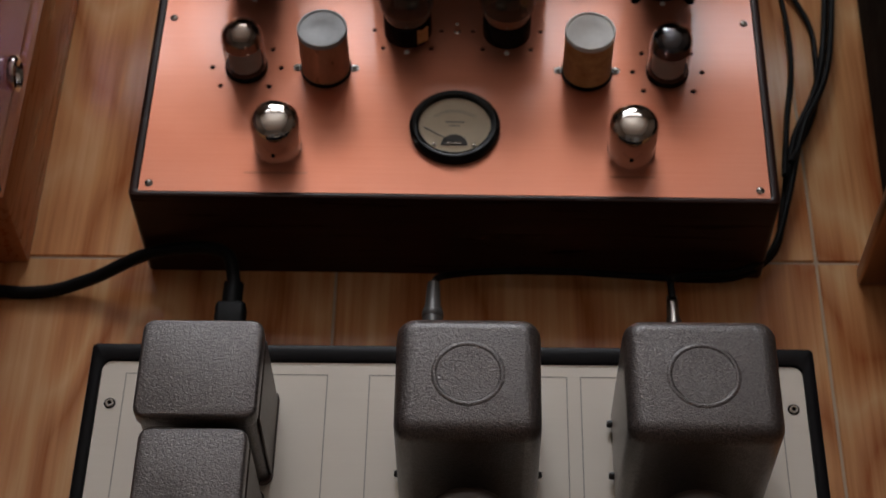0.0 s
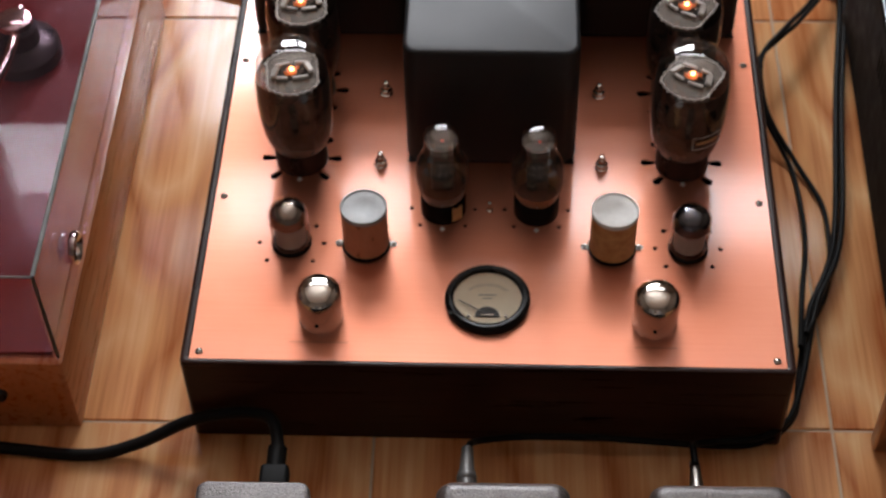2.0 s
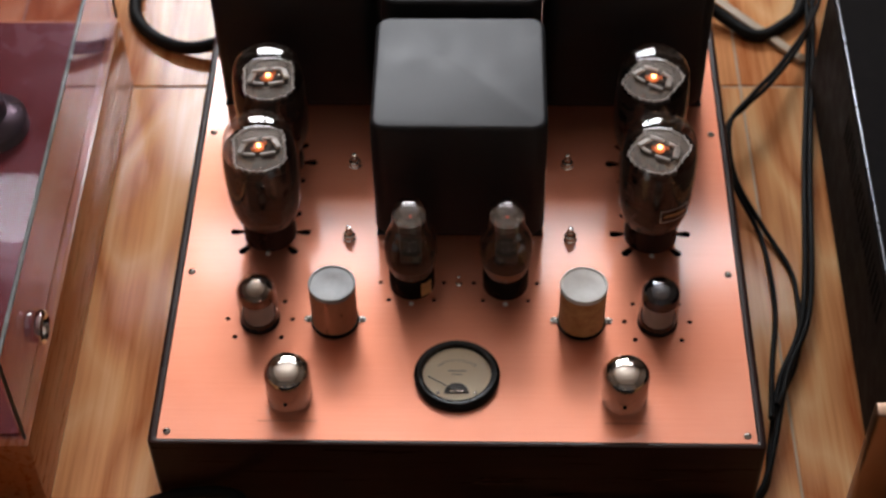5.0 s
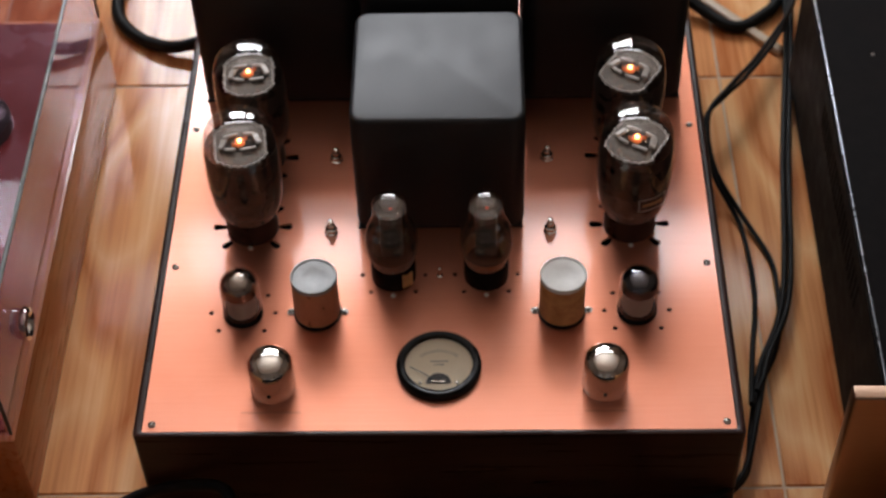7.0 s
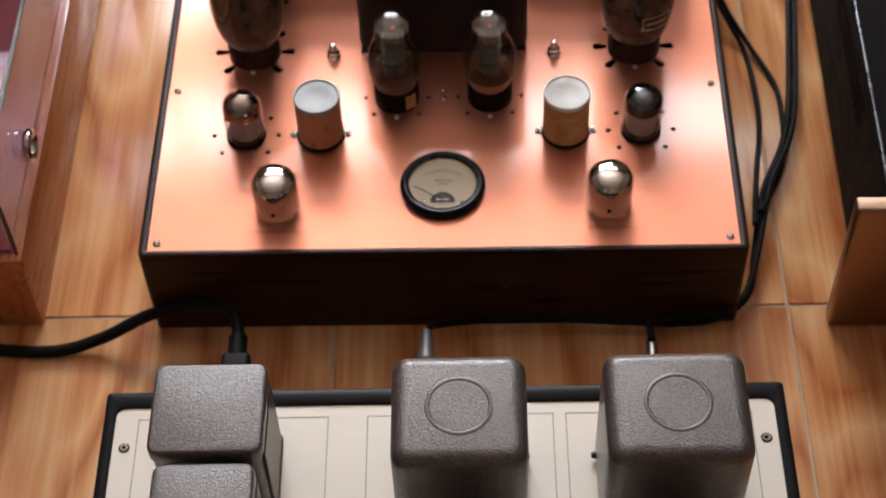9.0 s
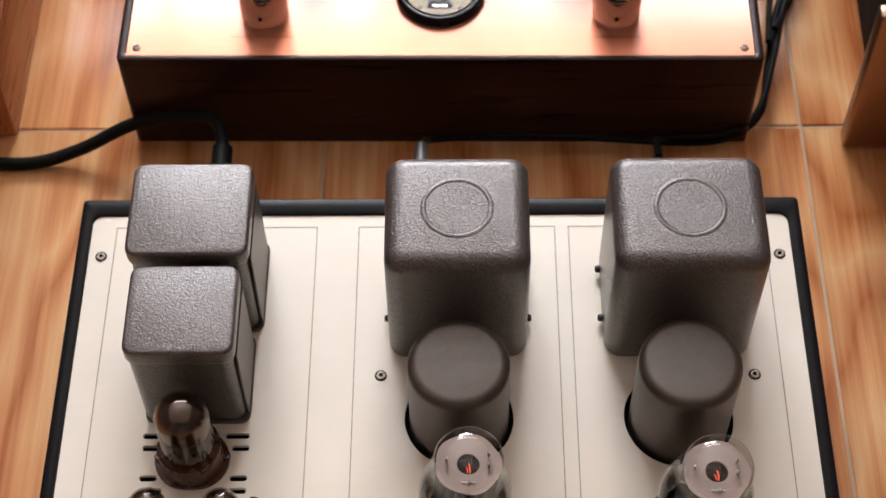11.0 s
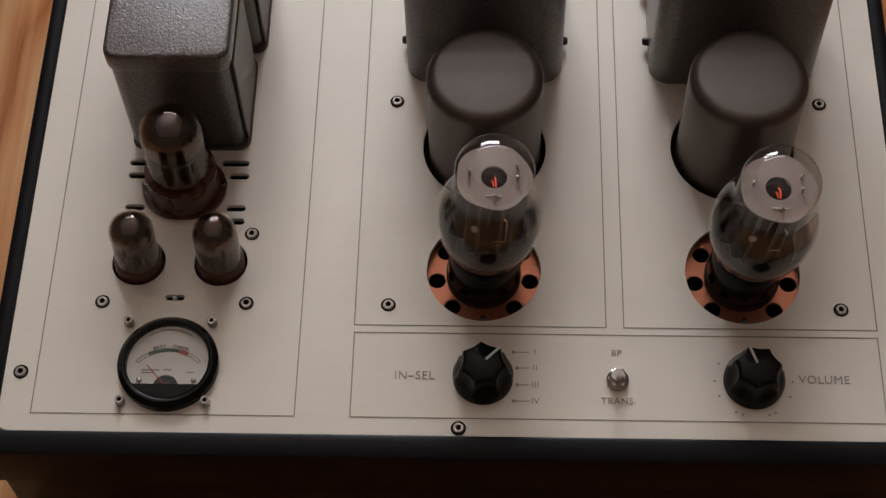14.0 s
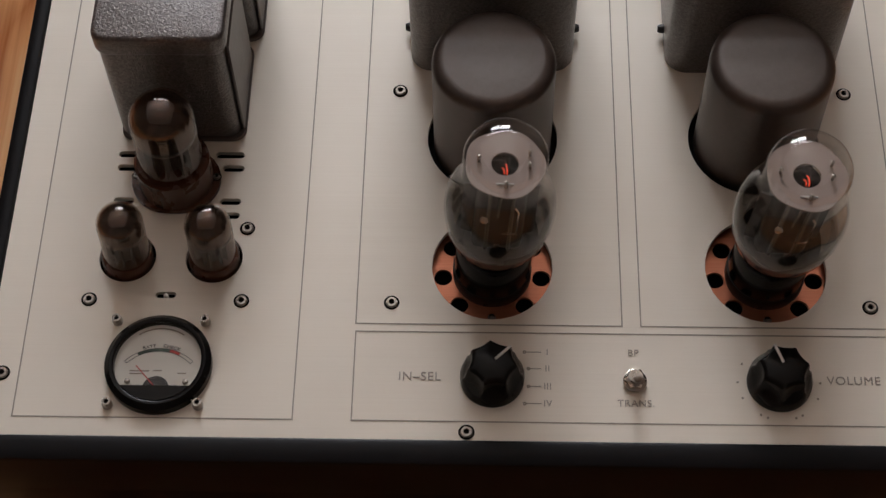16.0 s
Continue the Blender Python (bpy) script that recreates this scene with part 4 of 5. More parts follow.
def petal(cx, cy, a):
    """A teardrop vent that points away from its socket."""
    c, s = math.cos(radians(a)), math.sin(radians(a))
    pts = [(0.0192, -0.0014), (0.0225, -0.0022)] + [(0.0262 + 0.0030 * math.cos(t), 0.0030 * math.sin(t)) for t in [radians(-80 + 20 * k) for k in range(9)]] + [(0.0225, 0.0022), (0.0192, 0.0014)]
    return [(cx + c * x - s * y, cy + s * x + c * y) for x, y in pts]


vents = []
for cx, cy in MINI:
    vents += [ring_loop(cx + 0.0226 * math.cos(radians(a)), cy + 0.0226 * math.sin(radians(a)), 0.0018, 12) for a in (0, 45, 135, 180, 225, 315)]
for cx, cy in OCT:
    vents += [ring_loop(cx + 0.0224 * math.cos(radians(a)), cy + 0.0224 * math.sin(radians(a)), 0.0017, 12) for a in (0, 180, 225, 315)]
for cx, cy in KT:
    vents += [petal(cx, cy, a) for a in (0, 45, 135, 180, 225, 315)]
part("copper_plate", plate([(-0.1970, -0.0058), (0.1970, -0.0058), (0.1970, AB - 0.0062), (-0.1970, AB - 0.0062)], vents, QZ - 0.0015, QZ), "copper", amp, "brushed copper top plate with vent holes", smooth=30)
# black sheet added for the shade seen through the vents
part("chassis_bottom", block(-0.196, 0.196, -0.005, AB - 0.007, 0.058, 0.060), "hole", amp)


def at_amp(x, y, z=0.0):
    return (x, y, QZ + z)


def pan_screw(parent, at, r=0.0026, turn=0):
    s = part("screw", lathe([(0, 0.0013), (r * 0.6, 0.0012), (r * 0.95, 0.0006), (r, 0)], 16), "steel", parent, at=at, turn=(0, 0, turn))
    part("screw_slot", block(-r * 0.75, r * 0.75, -0.0003, 0.0003, 0.0011, 0.00136), "hole", s)
    return s


scr = pan_screw(amp, at_amp(-0.191, 0.0), turn=30)
for n, (x, y) in enumerate([(0.191, 0.0), (-0.191, 0.1386), (0.191, 0.1386), (-0.191, 0.2796), (0.191, 0.2796), (-0.191, 0.420), (0.191, 0.420)]):
    again(scr, at_amp(x, y), (0, 0, 47 * n))


def dome_knob(x, y):
    kn = part("knob", lathe([(0.0150, 0.0004), (0.0153, 0.0012), (0.0153, 0.0240)] + [(0.0153 * math.cos(t) ** 0.75 if math.cos(t) > 1e-6 else 0, 0.0240 + 0.0105 * math.sin(t)) for t in [math.pi / 2 * k / 10 for k in range(1, 11)]], 48), "satin", amp, "domed polished nickel knob", at=at_amp(x, y), smooth=70)
    part("set_screw", lathe([(0, 0.0004), (0.0013, 0.0004), (0.0013, -0.001)], 10), "hole", kn, at=(-0.001, -0.0153, 0.0095), turn=(90, 0, 0))
    return kn


dome_knob(-0.112, 0.0305)
dome_knob(0.112, 0.0305)
part("print_bar", flat_bar(-0.132, -0.092, 0.0085, 0.0100, QZ + 0.00006), "dark_copper", amp)
part("print_bar", flat_bar(0.098, 0.126, 0.0085, 0.0100, QZ + 0.00006), "dark_copper", amp)
met2, dial2, fr2, pv2 = round_meter(amp, at_amp(0, 0.0462), 0.0290, True)
for r0 in (0.86, 0.80):
    part("scale_line", arc_band(fr2 * r0, fr2 * r0 + 0.0003, 132, 48, 0.0015, 20), "groove", dial2, at=(0, -fr2 * 0.30, 0))
part("print_bar", flat_bar(-0.006, 0.006, 0.0030, 0.0040, 0.0015), "groove", dial2)
part("print_bar", flat_bar(-0.0035, 0.0035, 0.0002, 0.0010, 0.0015), "groove", dial2)
for sx in (-1, 1):
    part("dial_screw", lathe([(0, 0.0012), (0.0009, 0.0010), (0.0014, 0.0002), (0.0014, 0)], 12), "steel", dial2, at=(sx * 0.0125, -0.0150, 0.0015))


def electrolytic(x, y, sleeve):
    r = 0.0158
    can = part("capacitor_can", lathe([(r, 0.0012), (r, 0.0375), (r - 0.0003, 0.0385)], 40), sleeve, amp, "paper-sleeved capacitor can" if sleeve == "kraft" else "bare aluminium capacitor can with the copper's reflection in its colour", at=at_amp(x, y))
    part("can_top", lathe([(r + 0.0003, 0.0370), (r + 0.0004, 0.0398), (r - 0.0002, 0.0405), (r - 0.0010, 0.0405), (r - 0.0014, 0.0396), (r - 0.0016, 0.0396), (r * 0.45, 0.0396), (r * 0.42, 0.0394), (0, 0.0394)], 40), "alu_white" if sleeve == "kraft" else "alu", can, "aluminium can top with a rolled rim")
    part("clamp_ring", lathe([(r, 0), (r + 0.0010, 0.0003), (r + 0.0010, 0.0024), (r, 0.0026)], 40), "bakelite", can)
    for sx in (-1, 1):
        tab = part("mounting_tab", plate(slot_loop(0, 0, 0.0060, 0.0048), [], 0.0, 0.0010), "steel", can, at=(sx * 0.0186, 0.0008, 0))
        part("tab_screw", lathe([(0, 0.0026), (0.0011, 0.0024), (0.0017, 0.0012), (0.0017, 0.0010)], 12), "steel", tab)
    return can


electrolytic(-0.0855, 0.0950, "alu_copper_tint")
electrolytic(0.0855, 0.0950, "kraft")


def miniature(x, y, mirror):
    tube = part("vacuum_tube", lathe([(0.0140, 0.0), (0.0140, 0.0030), (0.0132, 0.0042), (0, 0.0042)], 32), "bakelite", amp, "miniature tube with a silvered top in a black ring", at=at_amp(x, y))
    r, h = 0.0134, 0.0410
    prof = [(r, 0.003), (r, h - 0.010)] + dome(r, h - 0.010, 0.010, 8)[1:]
    part("glass_bulb", lathe(prof, 32), "smoke", tube, smooth=80).visible_shadow = False
    inner = [(r * 0.95, h - 0.016)] + [(q * 0.95, z - 0.0006) for q, z in prof if z >= h - 0.010]
    part("getter_mirror", lathe(inner, 28), mirror, tube, "bright getter mirror" if mirror == "getter" else "dark bluish getter mirror", smooth=80)
    part("anode", lathe([(0, 0.004), (0.0108, 0.005), (0.0108, 0.026), (0.0, 0.0245)], 14), "mica", tube)
    part("exhaust_tip", lathe([(0.0016, h - 0.0008), (0.0011, h + 0.001), (0, h + 0.002)], 10), "smoke", tube)
    return tube


miniature(-0.138, 0.0955, "getter")
miniature(0.138, 0.0955, "getter_blue")


def shoulder_tube(x, y, band):
    tube = part("vacuum_tube", lathe([(0.0160, 0.0), (0.0160, 0.0150), (0.0150, 0.0165), (0, 0.0165)], 32), "bakelite", amp, "shouldered smoky tube on a black base", at=at_amp(x, y))
    prof = [(0.0145, 0.0155), (0.0160, 0.0200), (0.0178, 0.0270), (0.0187, 0.0350), (0.0186, 0.0430), (0.0172, 0.0500), (0.0148, 0.0560), (0.0130, 0.0600), (0.0124, 0.0650), (0.0122, 0.0725)] + [(0.0122 * math.cos(t) ** 0.72 if math.cos(t) > 1e-6 else 0, 0.0725 + 0.0085 * math.sin(t)) for t in [math.pi / 2 * k / 9 for k in range(1, 10)]]
    part("glass_bulb", lathe(prof, 40), "smoke", tube, smooth=80).visible_shadow = False
    part("soot_film", lathe([(r - 0.0007, z) for r, z in prof if 0.026 < z < 0.070], 32), "soot_thin", tube, "sooty film inside the glass")
    part("getter_band", lathe([(r - 0.0008, z) for r, z in prof if z < 0.030], 32), "getter_gold" if band else "soot", tube)
    part("top_mica", lathe([(0, 0.0695), (0.0112, 0.0695), (0.0112, 0.0702), (0, 0.0702)], 24), "mica_thin", tube)
    part("anode", block(-0.0075, 0.0075, -0.0045, 0.0045, 0.024, 0.066, 0.002, 2), "anode", tube)
    part("filament", lathe([(0, 0.0716), (0.0007, 0.0712), (0.0007, 0.0704), (0, 0.0702)], 8), "red_glow", tube, at=(0.0006, -0.001, 0))
    part("locating_dot", lathe([(0, 0.0012), (0.0014, 0.0010), (0.0018, 0.0)], 12), "white_paint", tube, at=(0, -0.0195, 0))
    return tube


shoulder_tube(-0.033, 0.1297, False)
shoulder_tube(0.033, 0.1297, True)
part("paper_tag", block(-0.0045, 0.0045, -0.0003, 0.0003, -0.0055, 0.0055, 0.0002, 1), "kraft", amp, "torn paper label on a tube base", at=(-0.0225, 0.1168, QZ + 0.0095), turn=(-12, 10, 40))


def beam_tetrode(x, y, turn):
    """A tall bulbous output tube: smoked sides, clear crown, spiked mica and a hot cathode end."""
    tube = part("vacuum_tube", lathe([(0.0190, -0.003), (0.0190, 0.0160), (0.0180, 0.0180), (0, 0.0180)], 36), "dark_base", amp, "tall smoky output tube on a dark brown base", at=at_amp(x, y), turn=(0, 0, turn))
    prof = [(0.0178, 0.0170), (0.0198, 0.0195), (0.0228, 0.0255), (0.0251, 0.0345), (0.0263, 0.0470), (0.0268, 0.0630), (0.0266, 0.0780), (0.0260, 0.0860), (0.0250, 0.0920)] + [(0.0250 * math.cos(t) ** 0.68 if math.cos(t) > 1e-6 else 0, 0.0920 + 0.0178 * math.sin(t)) for t in [math.pi / 2 * k / 9 for k in range(1, 10)]]
    part("glass_bulb", lathe(prof, 48), "smoke", tube, smooth=80).visible_shadow = False
    part("soot_film", lathe([(r - 0.0009, z) for r, z in prof if z < 0.087], 40), "soot", tube, "sooty brown-black film on the sides of the bulb")
    # spiked mica across the crown
    bm = bmesh.new()
    seg = 56
    rim_ = []
    for k in range(seg):
        a = 2 * math.pi * k / seg
        sq = min(1.0, 0.80 / max(abs(math.cos(a)), 1e-3))
        r = 0.0225 * sq * (1.0 if k % 2 else 0.945)
        rim_.append((r * math.cos(a), r * math.sin(a)))
    lo = [bm.verts.new((px, py, 0.0855)) for px, py in rim_]
    hi = [bm.verts.new((px, py, 0.0863)) for px, py in rim_]
    bm.faces.new(hi)
    bm.faces.new(lo[::-1])
    for k in range(seg):
        bm.faces.new((lo[k], lo[(k + 1) % seg], hi[(k + 1) % seg], hi[k]))
    part("mica_spacer", bm, "mica_thin", tube, "serrated mica spacer")
    part("mica_edge", sweep([(px, py, 0.0859) for px, py in rim_] + [(rim_[0][0], rim_[0][1], 0.0859)], 0.0007, 5, 1), "mica", tube)
    for k in range(3, seg, 4):
        part("mica_tooth", block(-0.0009, 0.0009, -0.0006, 0.0010, 0.0853, 0.0867, 0.0003, 1), "mica", tube, at=(rim_[k][0], rim_[k][1], 0), turn=(0, 0, 360 * k / seg - 90))
    # dark block painted as the shade in the opening round the cathode
    part("cathode_well", block(-0.0118, 0.0118, -0.0078, 0.0078, 0.0858, 0.0868, 0.0003, 1, 0.003, 3), "inner_dark", tube)
    for sx, sy, w, tilt in ((-0.0062, 0.0070, 0.0105, 9), (0.0070, 0.0074, 0.0085, -7), (-0.0070, -0.0066, 0.0080, -12), (0.0058, -0.0072, 0.0110, 6)):
        part("getter_plate", block(-w / 2, w / 2, -0.0012, 0.0012, 0.0870, 0.0892, 0.0005, 1), "mica", tube, at=(sx, sy, 0), turn=(0, 0, tilt))
    for sx in (-1, 1):
        part("support_wing", block(-0.0022, 0.0022, -0.0048, 0.0048, -0.0011, 0.0011, 0.0005, 1), "mica", tube, at=(sx * 0.0120, sx * 0.0012, 0.0886), turn=(0, sx * 14, sx * 18))
        part("support_rod", lathe([(0.0008, 0.0860), (0.0008, 0.0905), (0, 0.0910)], 8), "satin", tube, at=(sx * 0.0078, sx * -0.0016, 0))
        part("heat_shield", block(-0.0016, 0.0016, -0.0004, 0.0004, 0.0868, 0.0900, 0.0002, 1), "lit_plate", tube, "plate with the filament's orange light put in as a glow", at=(sx * 0.0040, sx * 0.0026, 0), turn=(0, 0, sx * 35))
    part("cathode_collar", lathe([(0.0036, 0.0866), (0.0036, 0.0892), (0.0018, 0.0892)], 16), "hot_dim", tube)
    part("filament", lathe([(0, 0.0908), (0.0015, 0.0904), (0.0015, 0.0868), (0, 0.0868)], 10), "glow", tube)
    part("anode", block(-0.0125, 0.0125, -0.0085, 0.0085, 0.030, 0.0845, 0.003, 2), "anode", tube)
    part("locating_dot", lathe([(0, 0.0012), (0.0015, 0.0010), (0.0019, 0.0)], 12), "white_paint", amp, at=at_amp(x, y - 0.0212))
    return tube


for n, (x, y) in enumerate(KT):
    tb = beam_tetrode(x, y, (8, -32, 5, -34)[n])
    if n == 1:
        for a0, a1, z0, thick in ((-86, -38, 0.0525, 0.0007), (-86, -38, 0.0415, 0.0007), (-86, -84.5, 0.0422, 0.0103), (-39.5, -38, 0.0422, 0.0103)):
            part("label_frame", arc_band(0.02692, 0.02704, a0 + 32, a1 + 32, z0, 10, thick), "mica", tb)
        part("label_line", arc_band(0.02692, 0.02704, -80 + 32, -46 + 32, 0.0462, 8, 0.0022), "kraft", tb)


def terminal(x, y):
    t = part("test_terminal", lathe([(0.0048, 0), (0.0048, 0.0012), (0.0036, 0.0016), (0.0026, 0.0018), (0.0026, 0.0090), (0.0018, 0.0098), (0.0018, 0.0120), (0, 0.0126)], 18), "satin", amp, "small nickel test terminal", at=at_amp(x, y))
    part("hex_nut", lathe([(0.0046, 0.0022), (0.0046, 0.0048), (0.0038, 0.0054)], 6), "satin", t)
    return t


for x, y in ((-0.080, 0.171), (0.080, 0.171), (-0.080, 0.245), (0.080, 0.245)):
    terminal(x, y)
part("pilot_pin", lathe([(0.0022, 0), (0.0022, 0.001), (0.0012, 0.0014), (0.0012, 0.0085), (0, 0.0092)], 14), "satin", amp, at=at_amp(0, 0.128))


def shrouded(x0, x1, y0, y1, top):
    w, d, h = (x1 - x0) / 2, (y1 - y0) / 2, top - QZ
    can = part("transformer_cover", block(-w, w, -d, d, 0.0012, h, 0.0036, 4, 0.011, 6), "tx_grey", amp, "charcoal-enamelled transformer cover", at=at_amp((x0 + x1) / 2, (y0 + y1) / 2))
    part("base_flange", block(-w + 0.001, w - 0.001, -d + 0.001, d - 0.001, 0, 0.0014), "tx_black", can)
    return can


shrouded(-0.0610, 0.0610, 0.1735, 0.2890, 0.1925)
shrouded(-0.0590, 0.0590, 0.2990, 0.4130, 0.1975)
shrouded(-0.1865, -0.0625, 0.3095, 0.4300, 0.2010)
shrouded(0.0625, 0.1865, 0.3095, 0.4300, 0.2010)


# ---- record player with its lid shut ----
TX, TY0, TY1, TZ = -0.2838, 0.4270, 0.8560, 0.0775
tt = thing("record_player", (TX - 0.24, (TY0 + TY1) / 2, 0), "cherry-wood record player with a burgundy deck under a tinted lid", "record player")
HD = (TY1 - TY0) / 2
part("plinth", block(-0.24, 0.24, -HD, HD, 0.0, TZ - 0.003, 0.003, 2), "cherry", tt, "varnished cherry-wood plinth")
part("deck", block(-0.2325, 0.2325, -HD + 0.0075, HD - 0.0075, TZ - 0.0028, TZ, 0.0008, 1), "deck", tt, "glossy burgundy lacquered deck")
LT = 0.1637
lid = part("dust_cover", block(-0.2380, 0.2380, -HD + 0.003, HD - 0.003, LT - 0.003, LT, 0.0006, 1), "acrylic", tt, "tinted acrylic dust cover")
part("cover_side", block(0.2350, 0.2380, -HD + 0.003, HD - 0.003, TZ + 0.001, LT - 0.0032), "acrylic", lid)
part("cover_front", block(-0.2350, 0.2348, -HD + 0.003, -HD + 0.006, TZ + 0.001, LT - 0.0032), "acrylic", lid)
part("cover_back", block(-0.2350, 0.2348, HD - 0.006, HD - 0.003, TZ + 0.001, LT - 0.0032), "acrylic", lid)
part("cover_edge", sweep([(0.2380, HD - 0.003, LT), (0.2380, 0, LT), (0.2380, -HD + 0.003, LT)], 0.0016, 8, 3), "acrylic_edge", lid)
part("cover_edge", sweep([(0.2380, -HD + 0.003, LT), (0.2380, -HD + 0.003, (LT + TZ) / 2), (0.2380, -HD + 0.003, TZ + 0.002)], 0.0013, 8, 2), "black", lid)
part("cover_edge", sweep([(0.2380, -HD + 0.003, LT), (0.0, -HD + 0.003, LT), (-0.2380, -HD + 0.003, LT)], 0.0008, 6, 2), "acrylic_edge", lid)
part("cover_edge", sweep([(0.2380, HD - 0.003, TZ + 0.002), (0.2380, HD - 0.003, LT)], 0.0012, 6, 2), "acrylic_edge", lid)
knob = part("lid_knob", lathe([(0.0060, 0), (0.0110, 0.0005), (0.0122, 0.0025), (0.0118, 0.0050), (0.0095, 0.0062), (0.0078, 0.0050), (0.0070, 0.0020), (0, 0.0018)], 32), "satin", lid, "polished ring-shaped lid knob", at=(0.2382, 0.5040 - (TY0 + TY1) / 2, 0.1045), turn=(0, 90, 0))
arm = part("tonearm_base", lathe([(0.030, 0), (0.030, 0.010), (0.026, 0.014), (0.016, 0.016), (0.016, 0.030), (0.010, 0.034), (0, 0.035)], 36), "black", tt, "black tonearm base", at=(0.158, 0.723 - (TY0 + TY1) / 2, TZ))
part("arm_tube", sweep([(0, 0.02, 0.030), (0, -0.05, 0.031), (-0.03, -0.16, 0.030), (-0.06, -0.22, 0.028)], 0.004, 10, 6), "satin", arm)
part("bearing_cap", lathe([(0.014, 0.034), (0.013, 0.038), (0, 0.040)], 24), "satin", arm)
part("front_button", lathe([(0, 0.004), (0.005, 0.0035), (0.006, 0)], 16), "black", tt, at=(0.190, -HD, 0.040), turn=(90, 0, 0))


# ---- black component with a bronze faceplate ----
comp = thing("hifi_component", (0.2640, 0.4140, 0), "black hi-fi component with a thick bronze faceplate", "hi-fi component", rz=-1.44)
part("faceplate", block(0.0, 0.430, 0.0, 0.012, 0.002, 0.1290, 0.0022, 3), "bronze", comp, "thick bronze-anodised faceplate")
part("case", block(0.0234, 0.4165, 0.0125, 0.430, 0.010, 0.1235, 0.0025, 2), "case", comp, "black textured metal case")
side = part("side_panel", block(0.0214, 0.0230, 0.0130, 0.430, 0.012, 0.1210, 0.0005, 1), "case_side", comp, "black side panel with a row of vents, floor sheen put into its colour")
for k in range(22):
    part("vent_slot", block(0.0211, 0.0216, 0.110 + 0.0085 * k, 0.1130 + 0.0085 * k, 0.085, 0.108), "hole", side)
part("case_edge", block(0.0228, 0.0246, 0.0126, 0.430, 0.1216, 0.1243, 0.0008, 2), "edge_light", comp, "pale grey strip along the edge of the case")
for sx, sy in ((0.05, 0.05), (0.38, 0.05), (0.05, 0.39), (0.38, 0.39)):
    part("foot", lathe([(0.018, 0), (0.018, 0.009), (0.015, 0.0105), (0, 0.0105)], 20), "black", comp, at=(sx, sy, 0))
part("side_screw", lathe([(0, 0.0022), (0.002, 0.002), (0.0028, 0.0)], 12), "black", comp, at=(0.0214, 0.045, 0.055), turn=(0, -90, 0))
part("top_screw", lathe([(0, 0.0012), (0.0014, 0.001), (0.0018, 0.0)], 12), "steel", comp, at=(0.060, 0.330, 0.1235))


# ---- leads ----
def lead(name, points, radius, label, seg=10, material="cable"):
    x, y = points[0][:2]
    t = thing(name, (x, y, 0), label, "cable")
    part("cord", sweep([(p[0] - x, p[1] - y, p[2]) for p in points], radius, seg), material, t)
    return t


mains = lead("mains_lead", [(-0.1377, 0.362, 0.046), (-0.1380, 0.385, 0.046), (-0.146, 0.408, 0.043), (-0.172, 0.4165, 0.036), (-0.203, 0.4165, 0.026), (-0.240, 0.408, 0.010), (-0.276, 0.4015, 0.0045), (-0.336, 0.4065, 0.0045), (-0.42, 0.415, 0.0045)], 0.0043, "black mains lead plugged into the preamplifier")
part("plug", block(-0.0130, 0.0130, -0.020, -0.004, -0.008, 0.008, 0.003, 3), "cable", mains, "black moulded mains plug", at=(0, -0.012, 0.046))
part("strain_relief", sweep([(0, -0.018, 0.046), (0, -0.004, 0.046), (0, 0.020, 0.046)], 0.0064, 12, 4), "cable", mains)
part("plug_body", block(-0.0095, 0.0095, -0.017, 0.008, -0.0065, 0.0065, 0.003, 3), "cable", mains, at=(0, -0.003, 0.046))


def phono_plug(parent, x, y, z, material, r=0.0048):
    p = part("phono_plug", lathe([(0.0042, 0), (r, 0.002), (r, 0.030), (r * 0.8, 0.034), (r * 0.62, 0.050), (0, 0.0505)], 20), material, parent, at=(x, y, z), turn=(-90, 0, 0))
    part("grip_ring", lathe([(r, 0.024), (r + 0.0005, 0.0246), (r + 0.0005, 0.0284), (r, 0.029)], 20), material, p)
    return p


sig = lead("signal_lead", [(-0.0125, 0.374, 0.046), (-0.0115, 0.388, 0.043), (-0.004, 0.402, 0.028), (0.020, 0.4130, 0.016), (0.060, 0.4130, 0.018), (0.110, 0.4125, 0.014), (0.160, 0.4120, 0.010), (0.190, 0.418, 0.008), (0.212, 0.438, 0.008), (0.220, 0.474, 0.010), (0.233, 0.529, 0.011), (0.259, 0.598, 0.011), (0.280, 0.752, 0.008), (0.307, 0.940, 0.008), (0.313, 1.10, 0.008)], 0.0023, "black signal lead run round the amplifier's case")
phono_plug(sig, 0, -0.040, 0.046, "grey_plug", 0.0062)
sig2 = lead("signal_lead", [(0.1365, 0.374, 0.046), (0.1365, 0.390, 0.041), (0.1400, 0.404, 0.024), (0.155, 0.4105, 0.018), (0.185, 0.414, 0.018), (0.208, 0.432, 0.016), (0.222, 0.472, 0.017), (0.238, 0.532, 0.016), (0.264, 0.600, 0.014), (0.284, 0.752, 0.012), (0.312, 0.945, 0.010), (0.318, 1.10, 0.010)], 0.0023, "black signal lead with a dull metal phono plug")
phono_plug(sig2, 0, -0.046, 0.042, "steel", 0.0052)
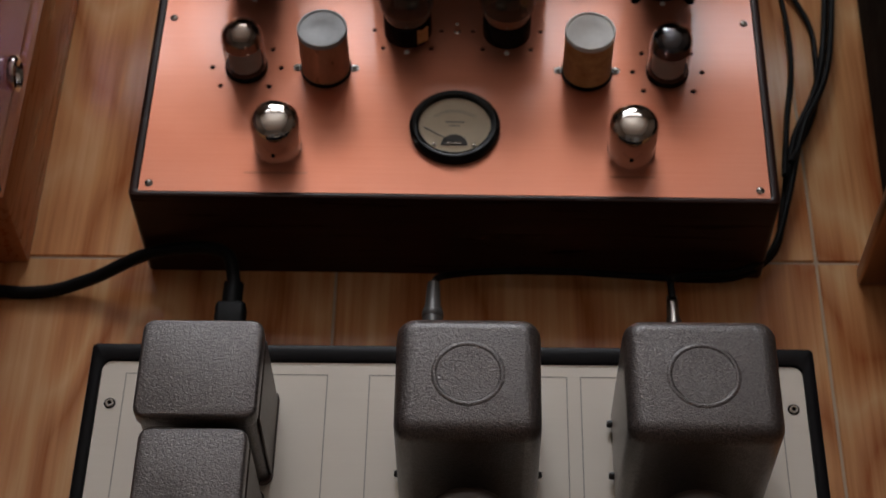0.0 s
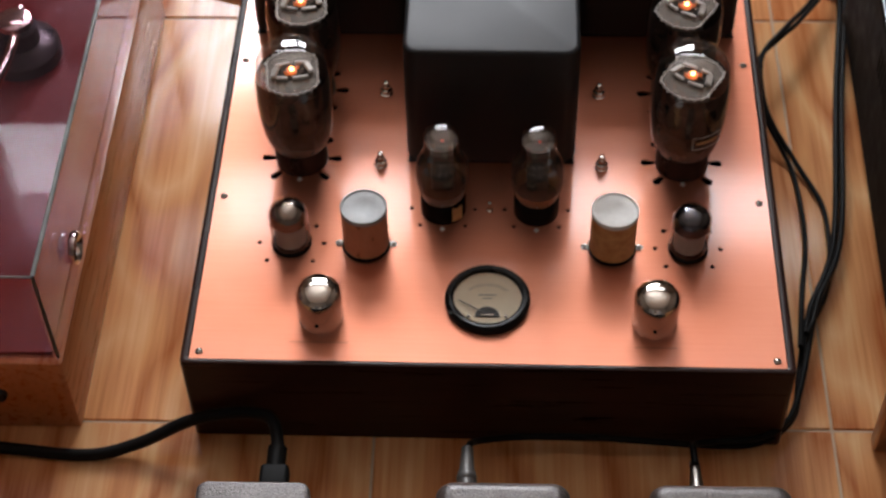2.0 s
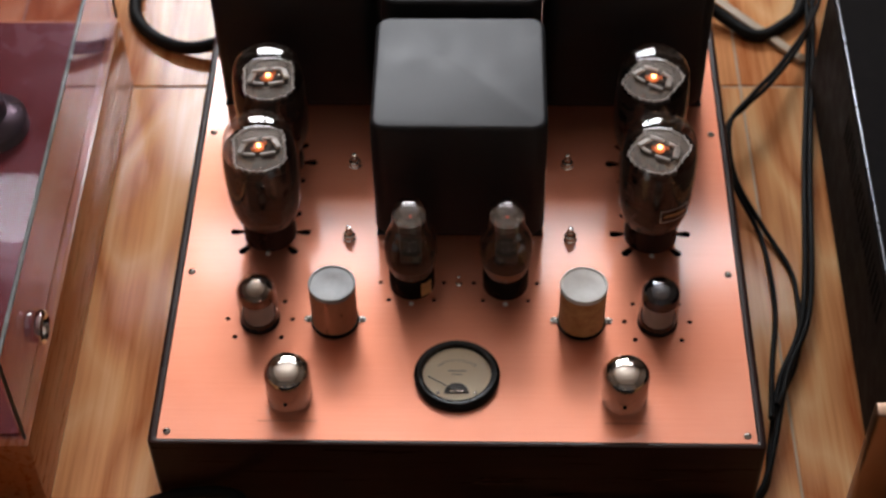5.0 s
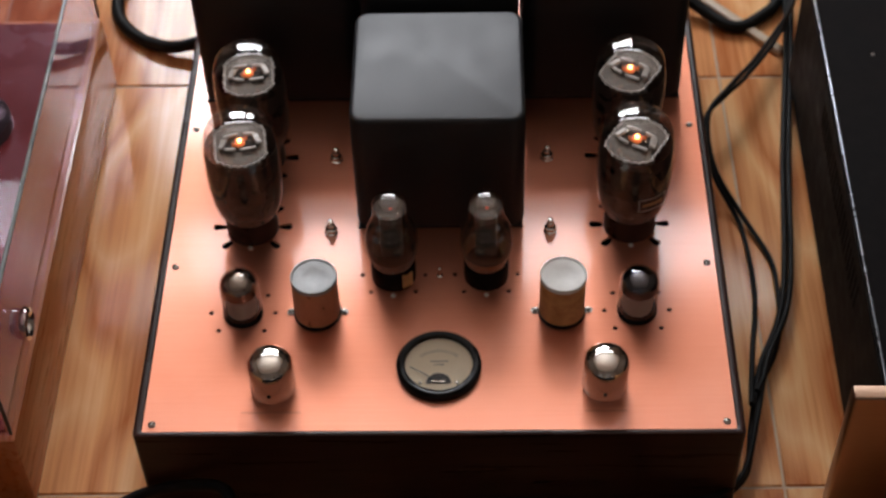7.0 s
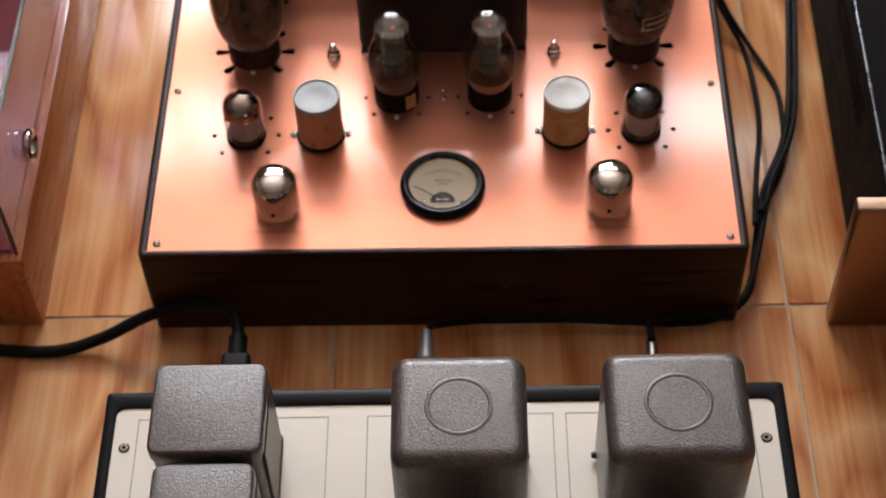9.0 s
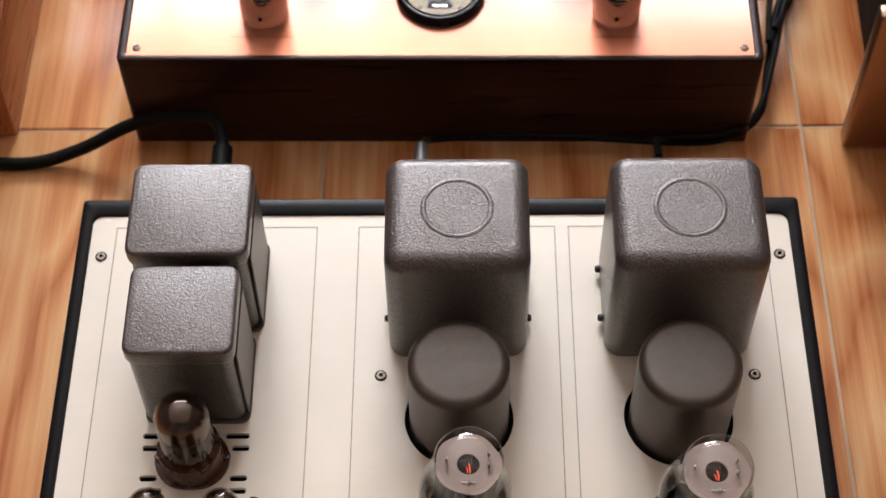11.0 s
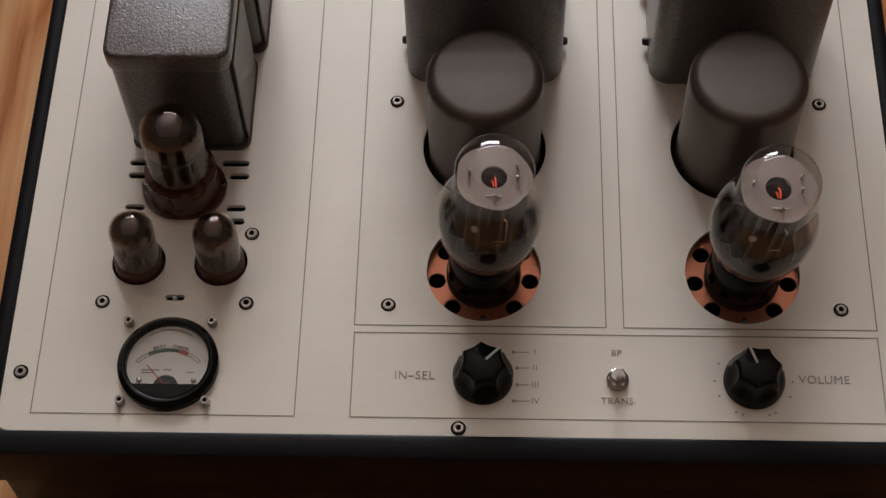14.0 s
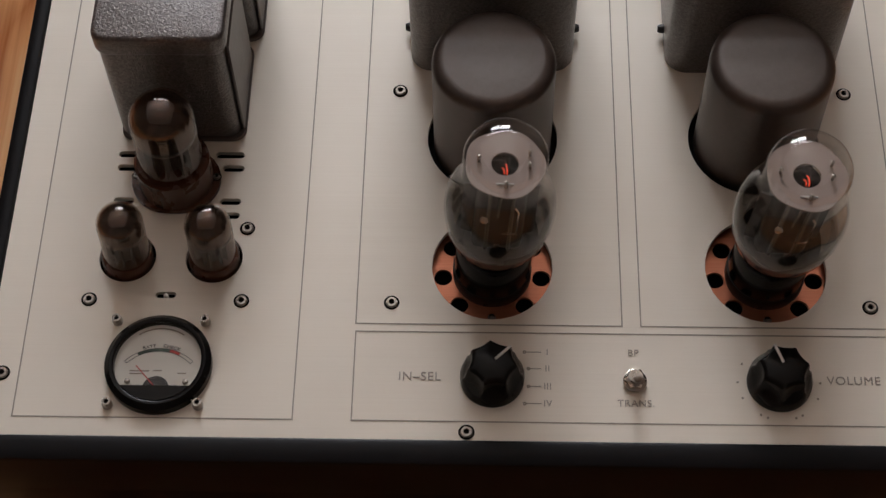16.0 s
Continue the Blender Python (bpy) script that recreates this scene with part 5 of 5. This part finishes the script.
lead("thin_lead", [(0.221, 0.490, 0.020), (0.231, 0.550, 0.0035), (0.239, 0.598, 0.003), (0.240, 0.640, 0.003), (0.236, 0.681, 0.003), (0.2175, 0.722, 0.020), (0.2160, 0.769, 0.030), (0.236, 0.800, 0.028), (0.260, 0.833, 0.022), (0.300, 0.905, 0.012), (0.325, 1.0, 0.006)], 0.0020, "thin black lead looped beside the amplifier")
lead("thin_lead", [(0.226, 0.500, 0.022), (0.246, 0.545, 0.006), (0.2545, 0.576, 0.003), (0.2575, 0.610, 0.003), (0.2556, 0.643, 0.003), (0.238, 0.686, 0.007), (0.2195, 0.724, 0.022), (0.2185, 0.771, 0.033), (0.240, 0.806, 0.033), (0.270, 0.850, 0.028), (0.310, 0.925, 0.02), (0.330, 1.0, 0.012)], 0.0020, "thin black lead looped beside the amplifier")
lead("power_lead", [(0.190, 0.955, 0.030), (0.224, 0.938, 0.012), (0.257, 0.911, 0.0065), (0.285, 0.925, 0.0065), (0.302, 0.950, 0.0065), (0.315, 1.02, 0.0065)], 0.0055, "thick black power lead behind the amplifier")
lead("power_lead", [(-0.160, 0.905, 0.030), (-0.2247, 0.892, 0.012), (-0.2600, 0.902, 0.0065), (-0.2850, 0.925, 0.0065), (-0.2952, 0.952, 0.0065), (-0.292, 0.990, 0.0065), (-0.270, 1.02, 0.0065), (-0.2, 1.04, 0.0065)], 0.0058, "thick black power lead looped behind the amplifier")
st = part("floor_strip", block(-0.053, 0.053, -0.0045, 0.0045, 0, 0.006, 0.002, 2), "beige", None, at=(0.263, 0.921, 0.0002), turn=(0, 0, -50))
tagged(st, "beige plastic cable strip lying on the floor", "cable strip")


# ---- floor tiles, last ----
def tile_mesh(w, l):
    me = bpy.data.meshes.new("tile")
    bm = block(-w / 2, w / 2, -l / 2, l / 2, -0.0060, 0.0, 0.0009, 1)
    bm.to_mesh(me)
    bm.free()
    me.materials.append(M["floor"])
    return me


shared = tile_mesh(TW - JOINT, TL - JOINT)
X_SEAM, Y_SEAM = -0.0785, 0.4330
for i in range(-6, 7):
    for j in range(-5, 5):
        cx, cy = X_SEAM + (i + 0.5) * TW, Y_SEAM + (j + 0.5) * TL
        if RX0 + TW < cx < RX1 - TW and RY0 + TL < cy < WALL_Y - TL:
            t = new("tile", shared)
            t.parent = floor
            t.location = (cx, cy, 0)
